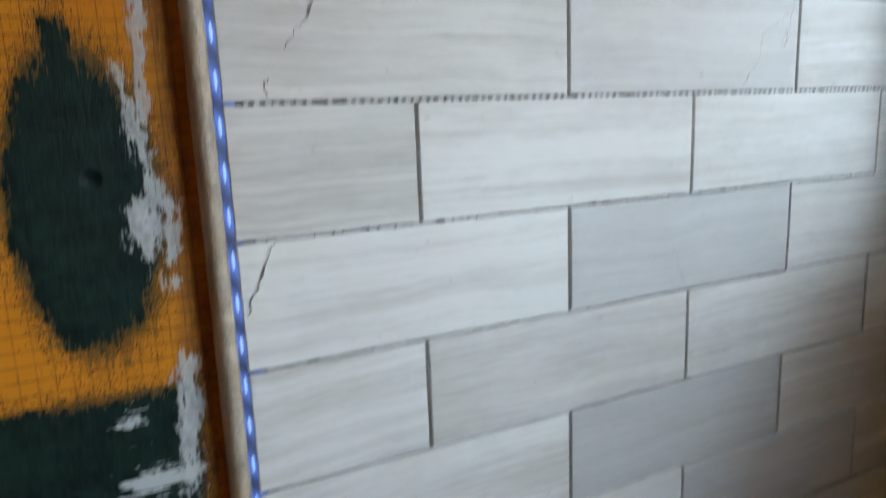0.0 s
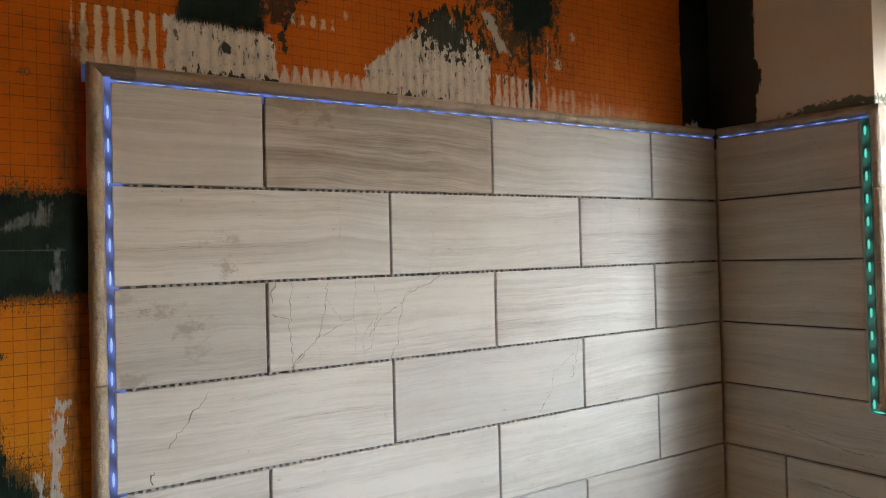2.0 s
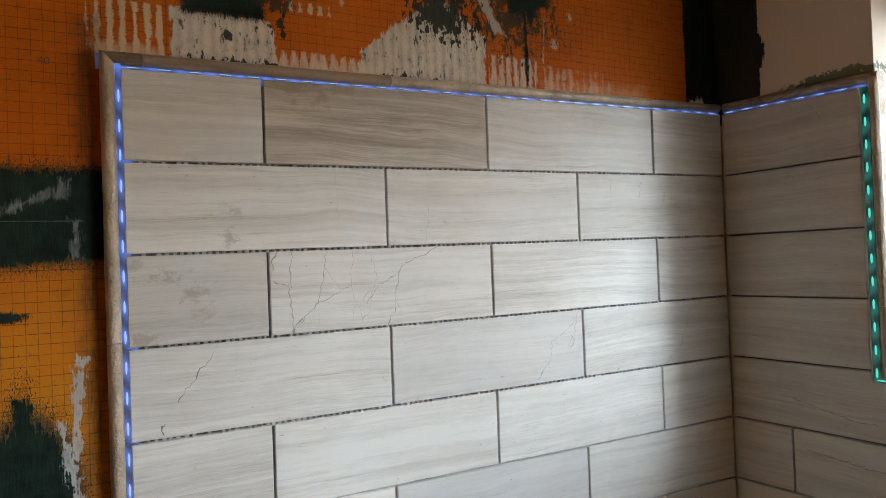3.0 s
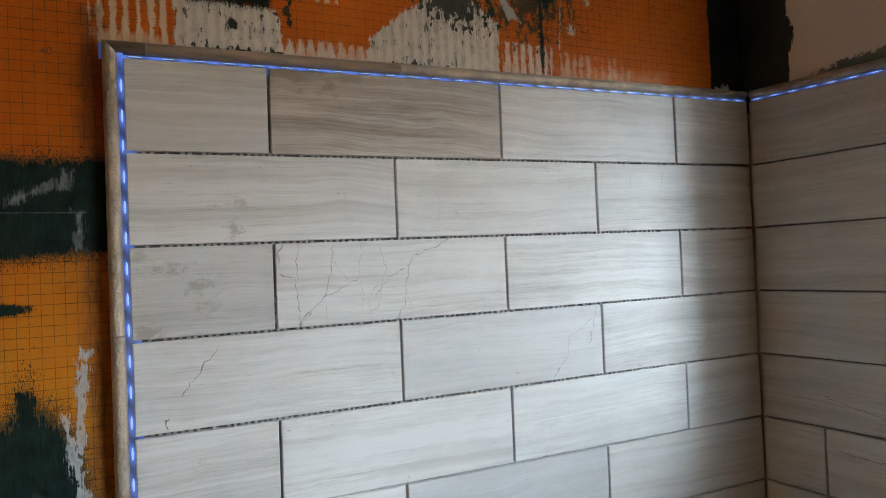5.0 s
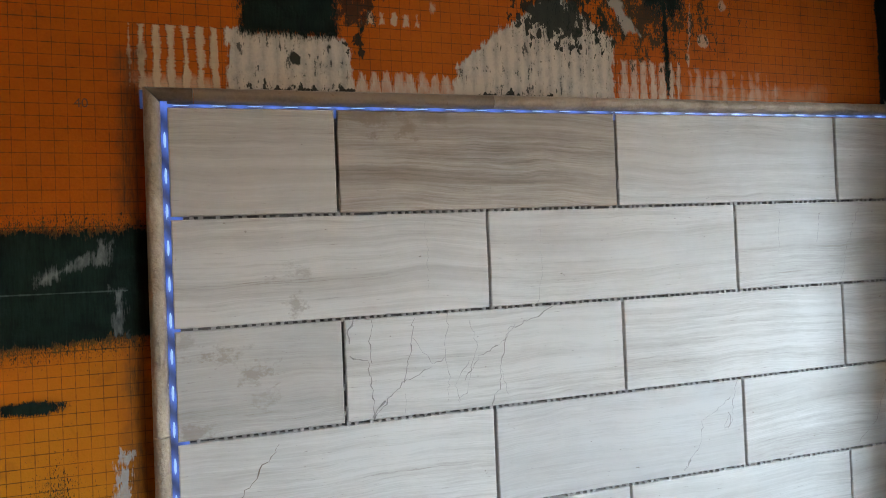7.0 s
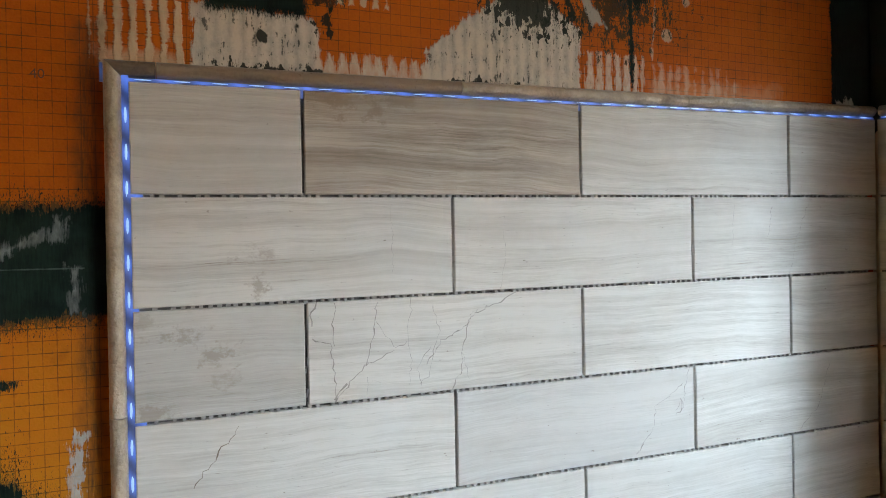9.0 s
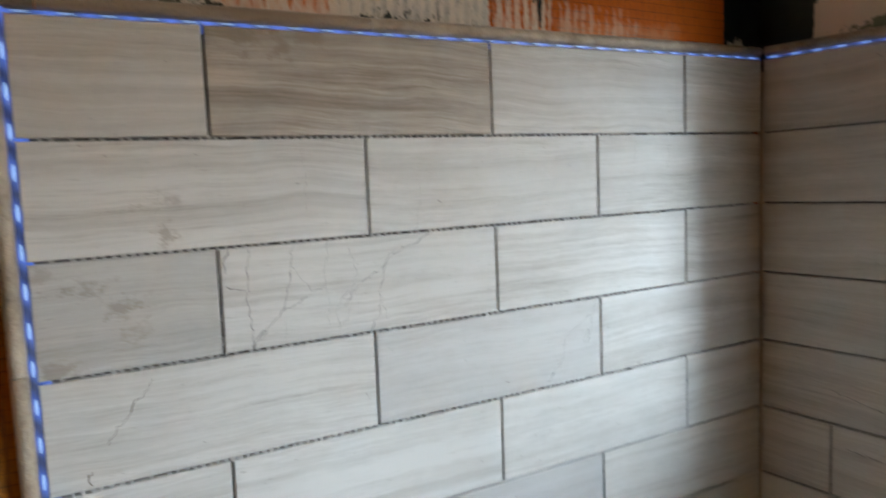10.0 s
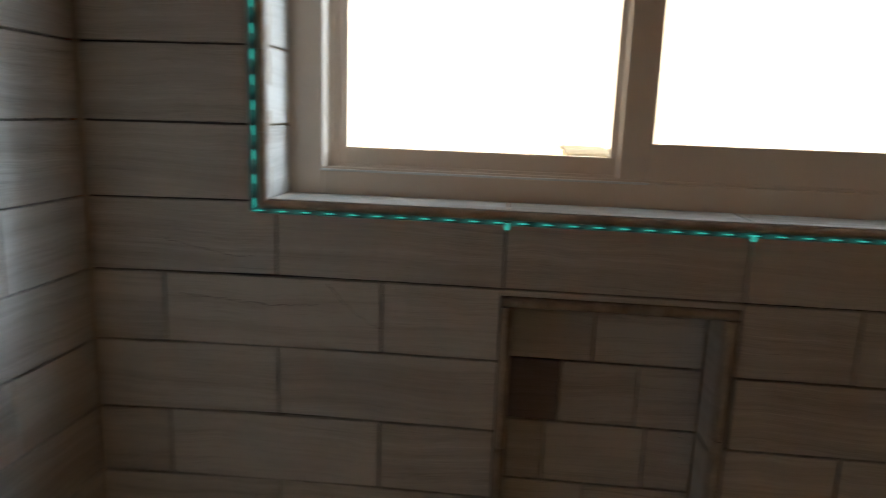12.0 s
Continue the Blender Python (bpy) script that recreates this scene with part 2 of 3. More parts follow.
def backer_material():
    """Orange foam board with a printed grid, combed mortar and dark green waterproofing brushed over it."""
    m = Mat("orange_backer_board", 0.7)
    m.x, m.z = m.x * (1 / 1.007), m.z + 0.002
    n_big, n_mid, n_fine = m.noise(9, 9, 9, 3), m.noise(60, 60, 60, 4), m.noise(420, 420, 420, 3)
    brush = m.noise(520, 40, 60, 4, 0.65)          # bristle marks that run up and down
    brush_side = m.noise(22, 40, 420, 4, 0.65)     # bristle marks that run sideways
    clumps = m.noise(130, 130, 70, 4, 0.6)
    weave = m.noise(900, 900, 260, 3, 0.7)
    edge = m.noise(38, 38, 30, 4, 0.6)
    # board and its grid
    pitch = 0.0112
    gx = ((m.x * (1 / pitch) + 0.31).frac() - 0.5).abs()
    gz = ((m.z * (1 / pitch) + 0.12).frac() - 0.5).abs()
    line = ((gz.max(gx - 0.010) - 0.442) * 19.0 + n_mid * 1.6 + n_fine * 1.0).sat() * (n_big * 1.2 + 0.80).sat()
    c = m.mix((0.53, 0.118, 0.006), (0.41, 0.080, 0.005), (n_big * 1.6 + n_mid * 0.8 + n_fine * 0.9 + 0.5).sat())
    # light's hue put into the colour: yellower orange below about 1.70 m
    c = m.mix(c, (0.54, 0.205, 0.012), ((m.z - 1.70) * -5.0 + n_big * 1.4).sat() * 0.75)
    c = m.mix(c, (0.62, 0.36, 0.17), ((n_mid * 1.2 + n_big + clumps * 0.5) * 3.0 - 1.0).sat() * 0.45)
    c = m.mix(c, (0.24, 0.062, 0.012), ((edge + n_mid + n_big * 0.8) * 3.4 - 0.5).sat() * 0.5)
    c = m.mix(c, (0.09, 0.035, 0.012), line)
    height = n_fine * 0.3
    # thin mortar film left between the comb's teeth
    def teeth(x0, step, duty):
        return (((m.x - x0) * (1 / step) + n_mid * 0.22).frac() - 0.5).abs() * step - duty * step * 0.5
    pale = (0.60, 0.51, 0.405)
    # faint combed stripes
    faint = rect(m, -0.950, 1.889, 0.043, 0.036)
    stripes = teeth(-0.9889, 0.0130, 0.44).max(faint)
    k = cover(stripes, clumps * 0.008 + edge * 0.006 + brush_side * 0.005, 0.0016)
    c, height = m.mix(c, (0.60, 0.45, 0.29), k * (clumps + 0.9).sat()), height + k * 0.7
    film = cover(rect(m, -0.952, 1.868, 0.034, 0.008), clumps * 0.02, 0.008) * 0.7
    c = m.mix(c, (0.57, 0.40, 0.25), film)
    # mortar patches, ribbed by the trowel
    low = rect(m, -0.705, 1.873, 0.085, 0.016)
    p1 = rect(m, -0.845, 1.893, 0.061, 0.033).max((m.x + 0.790) * 0.72 + (m.z - 1.920) * 0.68)
    peak = ((m.x + 0.640) * -0.62 + (m.z - 1.925) * 0.78).max((m.x + 0.520) * 0.60 + (m.z - 1.975) * 0.80)
    p2 = rect(m, -0.575, 1.920, 0.098, 0.070).max(peak)
    body = p1.min(p2)
    rib = teeth(-0.9889, 0.0130, 0.55)
    low = low.max(rib - 0.0012 + (m.z - 1.880) * 0.25 + edge * 0.006)
    right_comb = rect(m, -0.428, 1.888, 0.042, 0.030).max(rib - 0.0006 + (m.z - 1.90) * 0.06 + edge * 0.008)
    far_comb = rect(m, -0.305, 1.886, 0.066, 0.024).max(rib + 0.0010 + (m.x + 0.36) * 0.03 + (m.z - 1.895) * 0.10 + edge * 0.010)
    k = cover(body, clumps * 0.020 + brush * 0.012 + edge * 0.010, 0.003)
    shade = m.mix(pale, (0.33, 0.30, 0.26), ((rib * 110.0 + n_mid * 1.4 + clumps * 1.6 + n_fine * 0.8) * 0.8 + 0.35).sat())
    shade = m.mix(shade, (0.05, 0.05, 0.042), ((brush * 1.3 + clumps * 1.5 + n_fine * 0.6) * 9.0 - 1.9).sat() * 0.85)
    c, height = m.mix(c, shade, k), height + k * (0.9 - (rib * 60.0).sat() * 0.9 + clumps * 0.6)
    k = cover(low.min(right_comb), clumps * 0.012 + brush * 0.010, 0.003).max(cover(far_comb, clumps * 0.020 + edge * 0.012, 0.006) * 0.6)
    haze_film = cover(rect(m, -0.270, 1.872, 0.105, 0.018), clumps * 0.03 + edge * 0.03, 0.020) * 0.28
    c = m.mix(c, (0.60, 0.40, 0.24), haze_film)
    c, height = m.mix(c, (0.61, 0.51, 0.40), k * (clumps * 1.5 + 0.75).sat()), height + k * 0.7
    dash = rect(m, -0.742, 1.947, 0.030, 0.006).max(teeth(-0.770, 0.0128, 0.38))
    c = m.mix(c, (0.56, 0.45, 0.32), cover(dash, clumps * 0.014, 0.002) * 0.8)
    thin_line = slab(m, -0.369, 1.955, 0.0012, 0.040, 0.07)
    spot = oval(m, -0.349, 1.948, 0.008, 0.008).min(oval(m, -0.318, 1.995, 0.005, 0.007)).min(oval(m, -0.695, 1.962, 0.003, 0.005))
    c = m.mix(c, (0.56, 0.42, 0.29), cover(thin_line.min(spot), clumps * 0.012 + edge * 0.006, 0.002) * 0.7)
    flake = slab(m, -0.466, 1.978, 0.009, 0.028, -0.6)
    flake_k = cover(flake, clumps * 0.024 + edge * 0.014, 0.004)
    # pale mortar smears down the free edge
    smear = slab(m, -1.010, 1.470, 0.0045, 0.055, 0.10).min(slab(m, -1.018, 1.408, 0.0050, 0.050, -0.16)).min(
        oval(m, -1.020, 1.340, 0.011, 0.024)).min(slab(m, -1.005, 1.330, 0.004, 0.034, 0.06)).min(slab(m, -1.006, 1.18, 0.006, 0.060, 0.05))
    smear_k = cover(smear, clumps * 0.034 + brush * 0.022 + edge * 0.020, 0.004)
    # dark green waterproofing
    spill = oval(m, -0.780, 1.975, 0.024, 0.034)
    dark = rect(m, -0.845, 2.02, 0.049, 0.098)
    dark = dark.min(oval(m, -0.400, 2.030, 0.052, 0.050) + edge * 0.05 + weave * 0.03)
    drip = rect(m, -0.403, 1.94, 0.0030, 0.062)
    side_dark = ((m.x + 1.30).abs() - 0.326).max(m.z - 1.730).max((m.x + 0.98) * 0.06 + 1.634 - m.z)
    blob = oval(m, -1.056, 1.362, 0.047, 0.104).min(oval(m, -1.062, 1.466, 0.007, 0.018))
    lens = oval(m, -1.082, 1.574, 0.026, 0.0060)
    lower = rect(m, -1.30, 1.02, 0.300, 0.196)
    corner = rect(m, 0.10, 2.2, 0.164, 0.36)
    rough_edge = brush * 0.016 + edge * 0.016 + clumps * 0.010 + weave * 0.008
    k = cover(dark, rough_edge + weave * 0.012, 0.006).max(cover(drip, clumps * 0.016 + weave * 0.012, 0.002))
    k = k.max(cover(spill, clumps * 0.075 + weave * 0.035, 0.003) * 0.85)
    k = k.max(cover(corner, brush_side * 0.008 + edge * 0.010, 0.002))
    wide = side_dark.min(blob).min(lower)
    k2 = cover(wide, brush * 0.020 + clumps * 0.012 + edge * 0.026 + weave * 0.010, 0.002).max(cover(lens, clumps * 0.006 + weave * 0.010, 0.0015))
    dry = cover(wide - 0.004, (weave + 0.05) * 0.15 + brush * 0.05, 0.004) * 0.9
    under = cover(oval(m, -0.440, 1.985, 0.070, 0.036), clumps * 0.24 + weave * 0.16, 0.003) * 0.9
    # dry-brushed specks that fade out round the dark paint, and a band of grime and painted border shadow
    fade = (wide.min(lens + 0.02) * (-1 / 0.034) + 1.0).sat()
    specks = ((weave * 2.4 + brush * 1.7 + clumps * 0.8 + fade * 1.15 - 1.05) * 8.0).sat()
    c = m.mix(c, (0.030, 0.042, 0.020), specks * 0.8)
    grime_shadow = cover(rect(m, -0.994, 1.2, 0.011, 0.70), edge * 0.03 + brush * 0.02, 0.012)
    c = m.mix(c, (0.085, 0.040, 0.020), grime_shadow * (brush * 1.6 + clumps * 0.8 + 0.55).sat())
    green = m.mix((0.004, 0.009, 0.007), (0.011, 0.024, 0.018), (n_mid * 2.0 + brush * 1.8 + edge * 1.2 + 0.45).sat())
    c = m.mix(c, (0.026, 0.032, 0.018), under)
    c = m.mix(c, (0.38, 0.35, 0.29), flake_k * 0.9)
    flecks = cover(oval(m, -0.556, 1.966, 0.044, 0.030) + (m.x + 0.556) * -0.18, clumps * 0.13 + brush * 0.03, 0.003)
    flecks = flecks.max(cover(rect(m, -0.600, 1.868, 0.042, 0.004), clumps * 0.040, 0.002))
    flecks = flecks.max(cover(rect(m, -0.835, 1.866, 0.052, 0.003), clumps * 0.044, 0.002))
    flecks = flecks.max(cover(oval(m, -0.778, 1.918, 0.010, 0.010), clumps * 0.07, 0.002))
    flecks = flecks.max(cover(oval(m, -0.843, 1.900, 0.006, 0.006), clumps * 0.016, 0.0015))
    flecks = flecks.max(cover(oval(m, -0.807, 1.913, 0.002, 0.003), clumps * 0.008, 0.0015))
    c = m.mix(c, (0.014, 0.019, 0.014), flecks * 0.95)
    all_dark = k.max(k2).max(dry)
    c = m.mix(c, green, all_dark)
    c = m.mix(c, (0.47, 0.465, 0.445), smear_k * (clumps * 1.4 + 0.85).sat())
    streaks = rect(m, -1.030, 1.143, 0.026, 0.007).min(oval(m, -1.046, 1.196, 0.004, 0.005))
    c = m.mix(c, (0.50, 0.50, 0.48), cover(streaks, brush_side * 0.05 + clumps * 0.03, 0.003) * 0.85)
    wipe = (((m.z - 1.6955) - (m.x + 1.052) * 0.5).abs() - 0.0045).max((m.x + 1.052).abs() - 0.021)
    wipe = wipe.min(slab(m, -1.020, 1.710, 0.005, 0.010, 0.2)).min(slab(m, -1.008, 1.655, 0.003, 0.020, 0.0))
    c = m.mix(c, (0.20, 0.22, 0.21), cover(wipe, clumps * 0.022 + brush * 0.020 + edge * 0.012, 0.005) * (clumps * 2.0 + 0.7).sat())
    dab = oval(m, -0.036, 1.876, 0.015, 0.013).min(slab(m, -0.052, 1.872, 0.004, 0.010, 0.2))
    c = m.mix(c, (0.52, 0.48, 0.42), cover(dab, clumps * 0.030 + edge * 0.014, 0.003) * 0.9)
    scratch = slab(m, -1.113, 1.649, 0.0007, 0.020, -0.14).min(slab(m, -1.131, 1.638, 0.0009, 0.016, -0.35))
    c = m.mix(c, (0.40, 0.45, 0.43), cover(scratch, clumps * 0.003, 0.001) * (brush_side * 2.0 + 0.6).sat())
    seam = rect(m, -1.060, 1.675, 0.060, 0.0005)
    c = m.mix(c, (0.12, 0.17, 0.15), cover(seam, clumps * 0.002, 0.001) * 0.5)
    # screw dimple: its shade goes into the colour, its dent into the height
    dimple = cover(oval(m, -1.051, 1.380, 0.0045, 0.0045), n_mid * 0.004, 0.006)
    c = m.mix(c, (0.004, 0.008, 0.006), dimple * 0.7)
    height = height - dimple * 2.5 + smear_k * 0.8 + all_dark * (brush * 0.25 + edge * 0.5 + 0.4)
    rough = (n_mid * 0.2 + 0.62 - all_dark * 0.14 + clumps * 0.1).sat()
    m.bsdf.inputs["Specular IOR Level"].default_value = 0.12
    return m.done(c, rough, height, 0.0016, 0.8)


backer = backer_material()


def side_board_material():
    """Painted plasterboard with the green waterproofing lapped round the corner and along the tile's edge."""
    m = Mat("painted_plasterboard", 0.75)
    m.x = m.y * (1 / 1.007)                     # this board runs along y
    n_big, n_mid, n_fine = m.noise(5, 5, 5, 3), m.noise(60, 60, 60, 4), m.noise(300, 300, 300, 3)
    brush, clumps = m.noise(30, 300, 40, 4, 0.65), m.noise(120, 120, 120, 4, 0.6)
    c = m.mix((0.70, 0.60, 0.485), (0.64, 0.54, 0.43), (n_big + n_fine * 0.4 + 0.5).sat())
    corner = rect(m, 0.05, 2.2, 0.122, 0.36).min(oval(m, -0.02, 1.95, 0.062, 0.06))
    k = cover(corner, brush * 0.014 + clumps * 0.010, 0.002)
    low = cover(oval(m, -0.20, 1.874, 0.072, 0.010), clumps * 0.034, 0.003) * 0.85
    low = low.max(cover(oval(m, -0.264, 1.89, 0.006, 0.016), clumps * 0.02, 0.002) * 0.7)
    c = m.mix(c, (0.045, 0.075, 0.035), low)
    c = m.mix(c, (0.016, 0.026, 0.019), k)
    return m.done(c, (n_mid * 0.2 + 0.7 - k * 0.2).sat(), n_fine * 0.4 + k * brush, 0.001, 0.5)


side_board = side_board_material()


# ---- mesh tools ----
JOINT = 0.0030


def north_line(r, x):
    """Height of the joint under course r of the end wall; the courses fan out a little towards the free end."""
    left, right = (1.842 - 0.1035 * r, 1.855 - 0.1066 * r) if r else (TOP + JOINT * 0.85, TOPR + JOINT * 0.85)
    return left + (x - EDGE) / -EDGE * (right - left)


def east_line(r, y):
    """Height of the joint under course r of the window wall."""
    near, far = (1.855 - 0.1066 * r, 1.852 - 0.1048 * r) if r else (TOPR + JOINT * 0.85, 1.846)
    return near + min(1.0, -y / 0.25) * (far - near)


def add_box(bm, x0, x1, y0, y1, z0, z1):
    v = [bm.verts.new((x, y, z)) for x in (x0, x1) for y in (y0, y1) for z in (z0, z1)]
    for f in ((0, 1, 3, 2), (4, 6, 7, 5), (0, 4, 5, 1), (2, 3, 7, 6), (0, 2, 6, 4), (1, 5, 7, 3)):
        bm.faces.new([v[i] for i in f])
    return bm


def boxes(*spans):
    bm = bmesh.new()
    for s in spans:
        add_box(bm, *s)
    return bm


def finish(name, bm, material, smooth=False, bevel=0.0):
    if bevel:
        bmesh.ops.bevel(bm, geom=bm.edges[:], offset=bevel, segments=2, affect="EDGES", profile=0.6)
    bmesh.ops.recalc_face_normals(bm, faces=bm.faces[:])
    me = bpy.data.meshes.new(name)
    bm.to_mesh(me)
    bm.free()
    me.materials.append(material)
    if smooth:
        me.shade_smooth()
    return me


def part(name, bm, material, parent, label="", smooth=False, bevel=0.0):
    ob = new(name, finish(name, bm, material, smooth, bevel))
    ob.parent = parent
    return tagged(ob, label)


def piece(name, mesh, parent, at, turn=0.0):
    ob = new(name, mesh)
    ob.parent = parent
    ob.location = at
    ob.rotation_euler = (0, 0, turn)
    return ob


def rod(bm, a, b, w, h, lip, normal, across, foot=0.0075, segments=10, mitre=(0.0, 0.0)):
    """A pencil moulding from a to b: w wide, rounded on top, standing h out along normal over straight sides of height lip.
    mitre: how far the two ends run on along it, for each metre across."""
    a, b, normal, across = Vector(a), Vector(b), Vector(normal), Vector(across)
    prof = [(-w / 2, -foot), (-w / 2, lip)]
    prof += [(-w / 2 * math.cos(math.pi * i / segments), lip + (h - lip) * math.sin(math.pi * i / segments)) for i in range(1, segments)]
    prof += [(w / 2, lip), (w / 2, -foot)]
    rings = []
    n = max(2, int((b - a).length / 0.02))
    way = (b - a).normalized()
    for i in range(n + 1):
        p = a.lerp(b, i / n)
        cut = mitre[0] if i == 0 else mitre[1] if i == n else 0.0
        ring = []
        for s, t in prof:
            wob = noise.noise(p * 38 + Vector((s * 90, t * 90, 0))) * 0.0006
            ring.append(bm.verts.new(p + way * (cut * s) + across * (s + wob) + normal * (t + wob)))
        rings.append(ring)
    for r0, r1 in zip(rings, rings[1:]):
        for i in range(len(prof) - 1):
            bm.faces.new((r0[i], r0[i + 1], r1[i + 1], r1[i]))
    for ring in (rings[0], rings[-1]):
        bm.faces.new([bm.verts.new(v.co) for v in ring])
    return bm


# ---- the large structure ----
# The tiled end wall lies in y = 0 and faces -y; the window wall lies in x = 0 and faces -x. They meet in the corner x = y = 0.
TOP = 1.840               # upper edge of the tile at its free end
TOPR = 1.856              # and in the corner
EDGE = -0.967             # free edge of the end wall's tile
# OPEN_R and HEAD are unseen edges, set to shape the daylight on the tile
OPEN_L, OPEN_R, SILL, HEAD = -0.268, -2.350, 1.436, 2.065
NY0, NY1, NZ0, NZ1 = -0.612, -0.901, 0.92, 1.302   # niche

floor = tagged(new("floor", finish("floor", boxes((-2.2, 0.17, -3.0, 0.14, -0.12, 0.0)), concrete)), "unseen plain floor, light brown to bounce warm light", "floor", kind="structure")
ceiling = tagged(new("ceiling", finish("ceiling", boxes((-2.2, 0.17, -3.0, 0.14, 2.42, 2.55)), bounce_paint)), "unseen plain ceiling, warm beige to bounce light", "ceiling", kind="structure")
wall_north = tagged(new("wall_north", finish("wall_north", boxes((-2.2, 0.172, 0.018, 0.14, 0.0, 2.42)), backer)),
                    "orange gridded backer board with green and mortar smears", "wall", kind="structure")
wall_east = tagged(new("wall_east", finish("wall_east", boxes(
    (0.012, 0.17, OPEN_L + 0.010, 0.016, 0.0, 2.42),
    (0.012, 0.17, -3.0, OPEN_R - 0.010, 0.0, 2.42),
    (0.012, 0.17, OPEN_R - 0.010, OPEN_L + 0.010, HEAD, 2.42),
    (0.012, 0.17, OPEN_R - 0.010, OPEN_L + 0.010, NZ1 + 0.012, SILL - 0.010),
    (0.012, 0.17, OPEN_R - 0.010, OPEN_L + 0.010, 0.0, NZ0 - 0.012),
    (0.012, 0.17, NY0 + 0.012, OPEN_L + 0.010, NZ0 - 0.012, NZ1 + 0.012),
    (0.012, 0.17, OPEN_R - 0.010, NY1 - 0.012, NZ0 - 0.012, NZ1 + 0.012),
    (0.105, 0.17, NY1 - 0.012, NY0 + 0.012, NZ0 - 0.012, NZ1 + 0.012)), side_board)),
    "beige painted window wall above dark limestone tile", "wall", kind="structure")
# unseen walls that close the room and reflect warm light
tagged(new("wall_west", finish("wall_west", boxes((-2.32, -2.2, -3.0, 0.14, 0.0, 2.42)), bounce_paint)), "unseen plain wall, warm beige to bounce light", "wall", kind="structure")
tagged(new("wall_south", finish("wall_south", boxes((-2.32, 0.17, -3.12, -3.0, 0.0, 2.42)), bounce_paint)), "unseen plain wall, warm beige to bounce light", "wall", kind="structure")
ground = tagged(new("ground", finish("ground", boxes((-400, 400, -400, 400, -0.6, -0.4)), ground_mat)), "pale sunlit bare ground outside", "ground", kind="structure")

# mortar bed behind the tile
bed = boxes((EDGE - 0.004, -0.0085, 0.0078, 0.0178, 0.0, TOP))
part("mortar_bed", bed, thinset, wall_north, "grey mortar in the open joints")
bed = boxes((0.0078, 0.0118, -0.250, 0.0, 0.0, TOP),
            (0.0078, 0.0118, -3.0, -0.250, NZ1 + 0.012, 1.416), (0.0078, 0.0118, -3.0, -0.250, 0.0, NZ0 - 0.012),
            (0.0078, 0.0118, NY0 + 0.012, -0.250, NZ0 - 0.012, NZ1 + 0.012), (0.0078, 0.0118, -3.0, NY1 - 0.012, NZ0 - 0.012, NZ1 + 0.012),
            (0.0078, 0.0118, -3.0, OPEN_R - 0.03, 1.416, TOP))
part("mortar_bed", bed, thinset, wall_east, "grey mortar in the open joints")

# ---- window ----
window = tagged(new("window_1"), "off-white vinyl sliding window, closed, blazing with daylight", "window", kind="structure")
fx = 0.100
frame_bm = boxes((fx, 0.165, OPEN_L - 0.050, OPEN_L + 0.0095, SILL - 0.0095, HEAD), (fx, 0.165, OPEN_R - 0.0095, OPEN_R + 0.050, SILL - 0.0095, HEAD),
                 (fx, 0.165, OPEN_R + 0.050, OPEN_L - 0.050, SILL - 0.0095, SILL + 0.036), (fx, 0.165, OPEN_R + 0.050, OPEN_L - 0.050, HEAD - 0.045, HEAD))
part("window_frame", frame_bm, vinyl, window, bevel=0.0035)
part("track", boxes((fx + 0.004, fx + 0.008, OPEN_R + 0.05, OPEN_L - 0.05, SILL + 0.036, SILL + 0.040),
                    (fx + 0.030, fx + 0.036, OPEN_R + 0.05, OPEN_L - 0.05, SILL + 0.036, SILL + 0.043)), vinyl, window, bevel=0.0008)
# thin white bar added as a painted highlight along the frame's lip
part("weatherstrip", boxes((fx - 0.0014, fx + 0.0030, -0.800, OPEN_L - 0.046, SILL + 0.0335, SILL + 0.0368)), highlight_white, window, "white bar standing for light on the frame's lip", bevel=0.0008)
part("stop", boxes((fx + 0.030, fx + 0.052, OPEN_L - 0.062, OPEN_L - 0.0505, SILL + 0.034, HEAD - 0.045)), vinyl, window, bevel=0.001)


def sash(name, x0, x1, y0, y1, stile_l, stile_r, rail):
    z0, z1 = SILL + 0.039, HEAD - 0.048
    s = part(name, boxes((x0, x1, y1 - stile_l, y1, z0, z1), (x0, x1, y0, y0 + stile_r, z0, z1),
                         (x0, x1, y0 + stile_r, y1 - stile_l, z0, z0 + rail), (x0, x1, y0 + stile_r, y1 - stile_l, z1 - rail, z1)), vinyl, window, bevel=0.002)
    mid = (x0 + x1) / 2
    p = part("pane", boxes((mid - 0.002, mid + 0.002, y0 + stile_r - 0.004, y1 - stile_l + 0.004, z0 + rail - 0.004, z1 - rail + 0.004)), glass, s)
    p.visible_shadow = False
    bead = boxes((x0 + 0.004, mid - 0.003, y1 - stile_l - 0.004, y1 - stile_l, z0 + rail, z1 - rail), (x0 + 0.004, mid - 0.003, y0 + stile_r, y0 + stile_r + 0.004, z0 + rail, z1 - rail))
    part("glazing_bead", bead, vinyl, s)


sash("fixed_sash", 0.134, 0.160, -0.800, OPEN_L - 0.062, 0.012, 0.050, 0.0295)
sash("sliding_sash", 0.106, 0.130, OPEN_R + 0.050, -0.756, 0.044, 0.046, 0.053)

# outside
shed = tagged(new("shed"), "pale stucco shed with a low roof in sun", "shed")
part("wall", boxes((9.0, 10.4, -1.98, -1.36, -0.4, 1.10)), stucco, shed, bevel=0.01)
part("roof", boxes((8.94, 10.46, -2.02, -1.32, 1.10, 1.16)), stucco, shed, bevel=0.01)
# glowing wall added for the blown-out sky; its warm strength also fills the room
sky_glow = glow("sky_backdrop_glow", (1.0, 0.82, 0.60), 8.0)
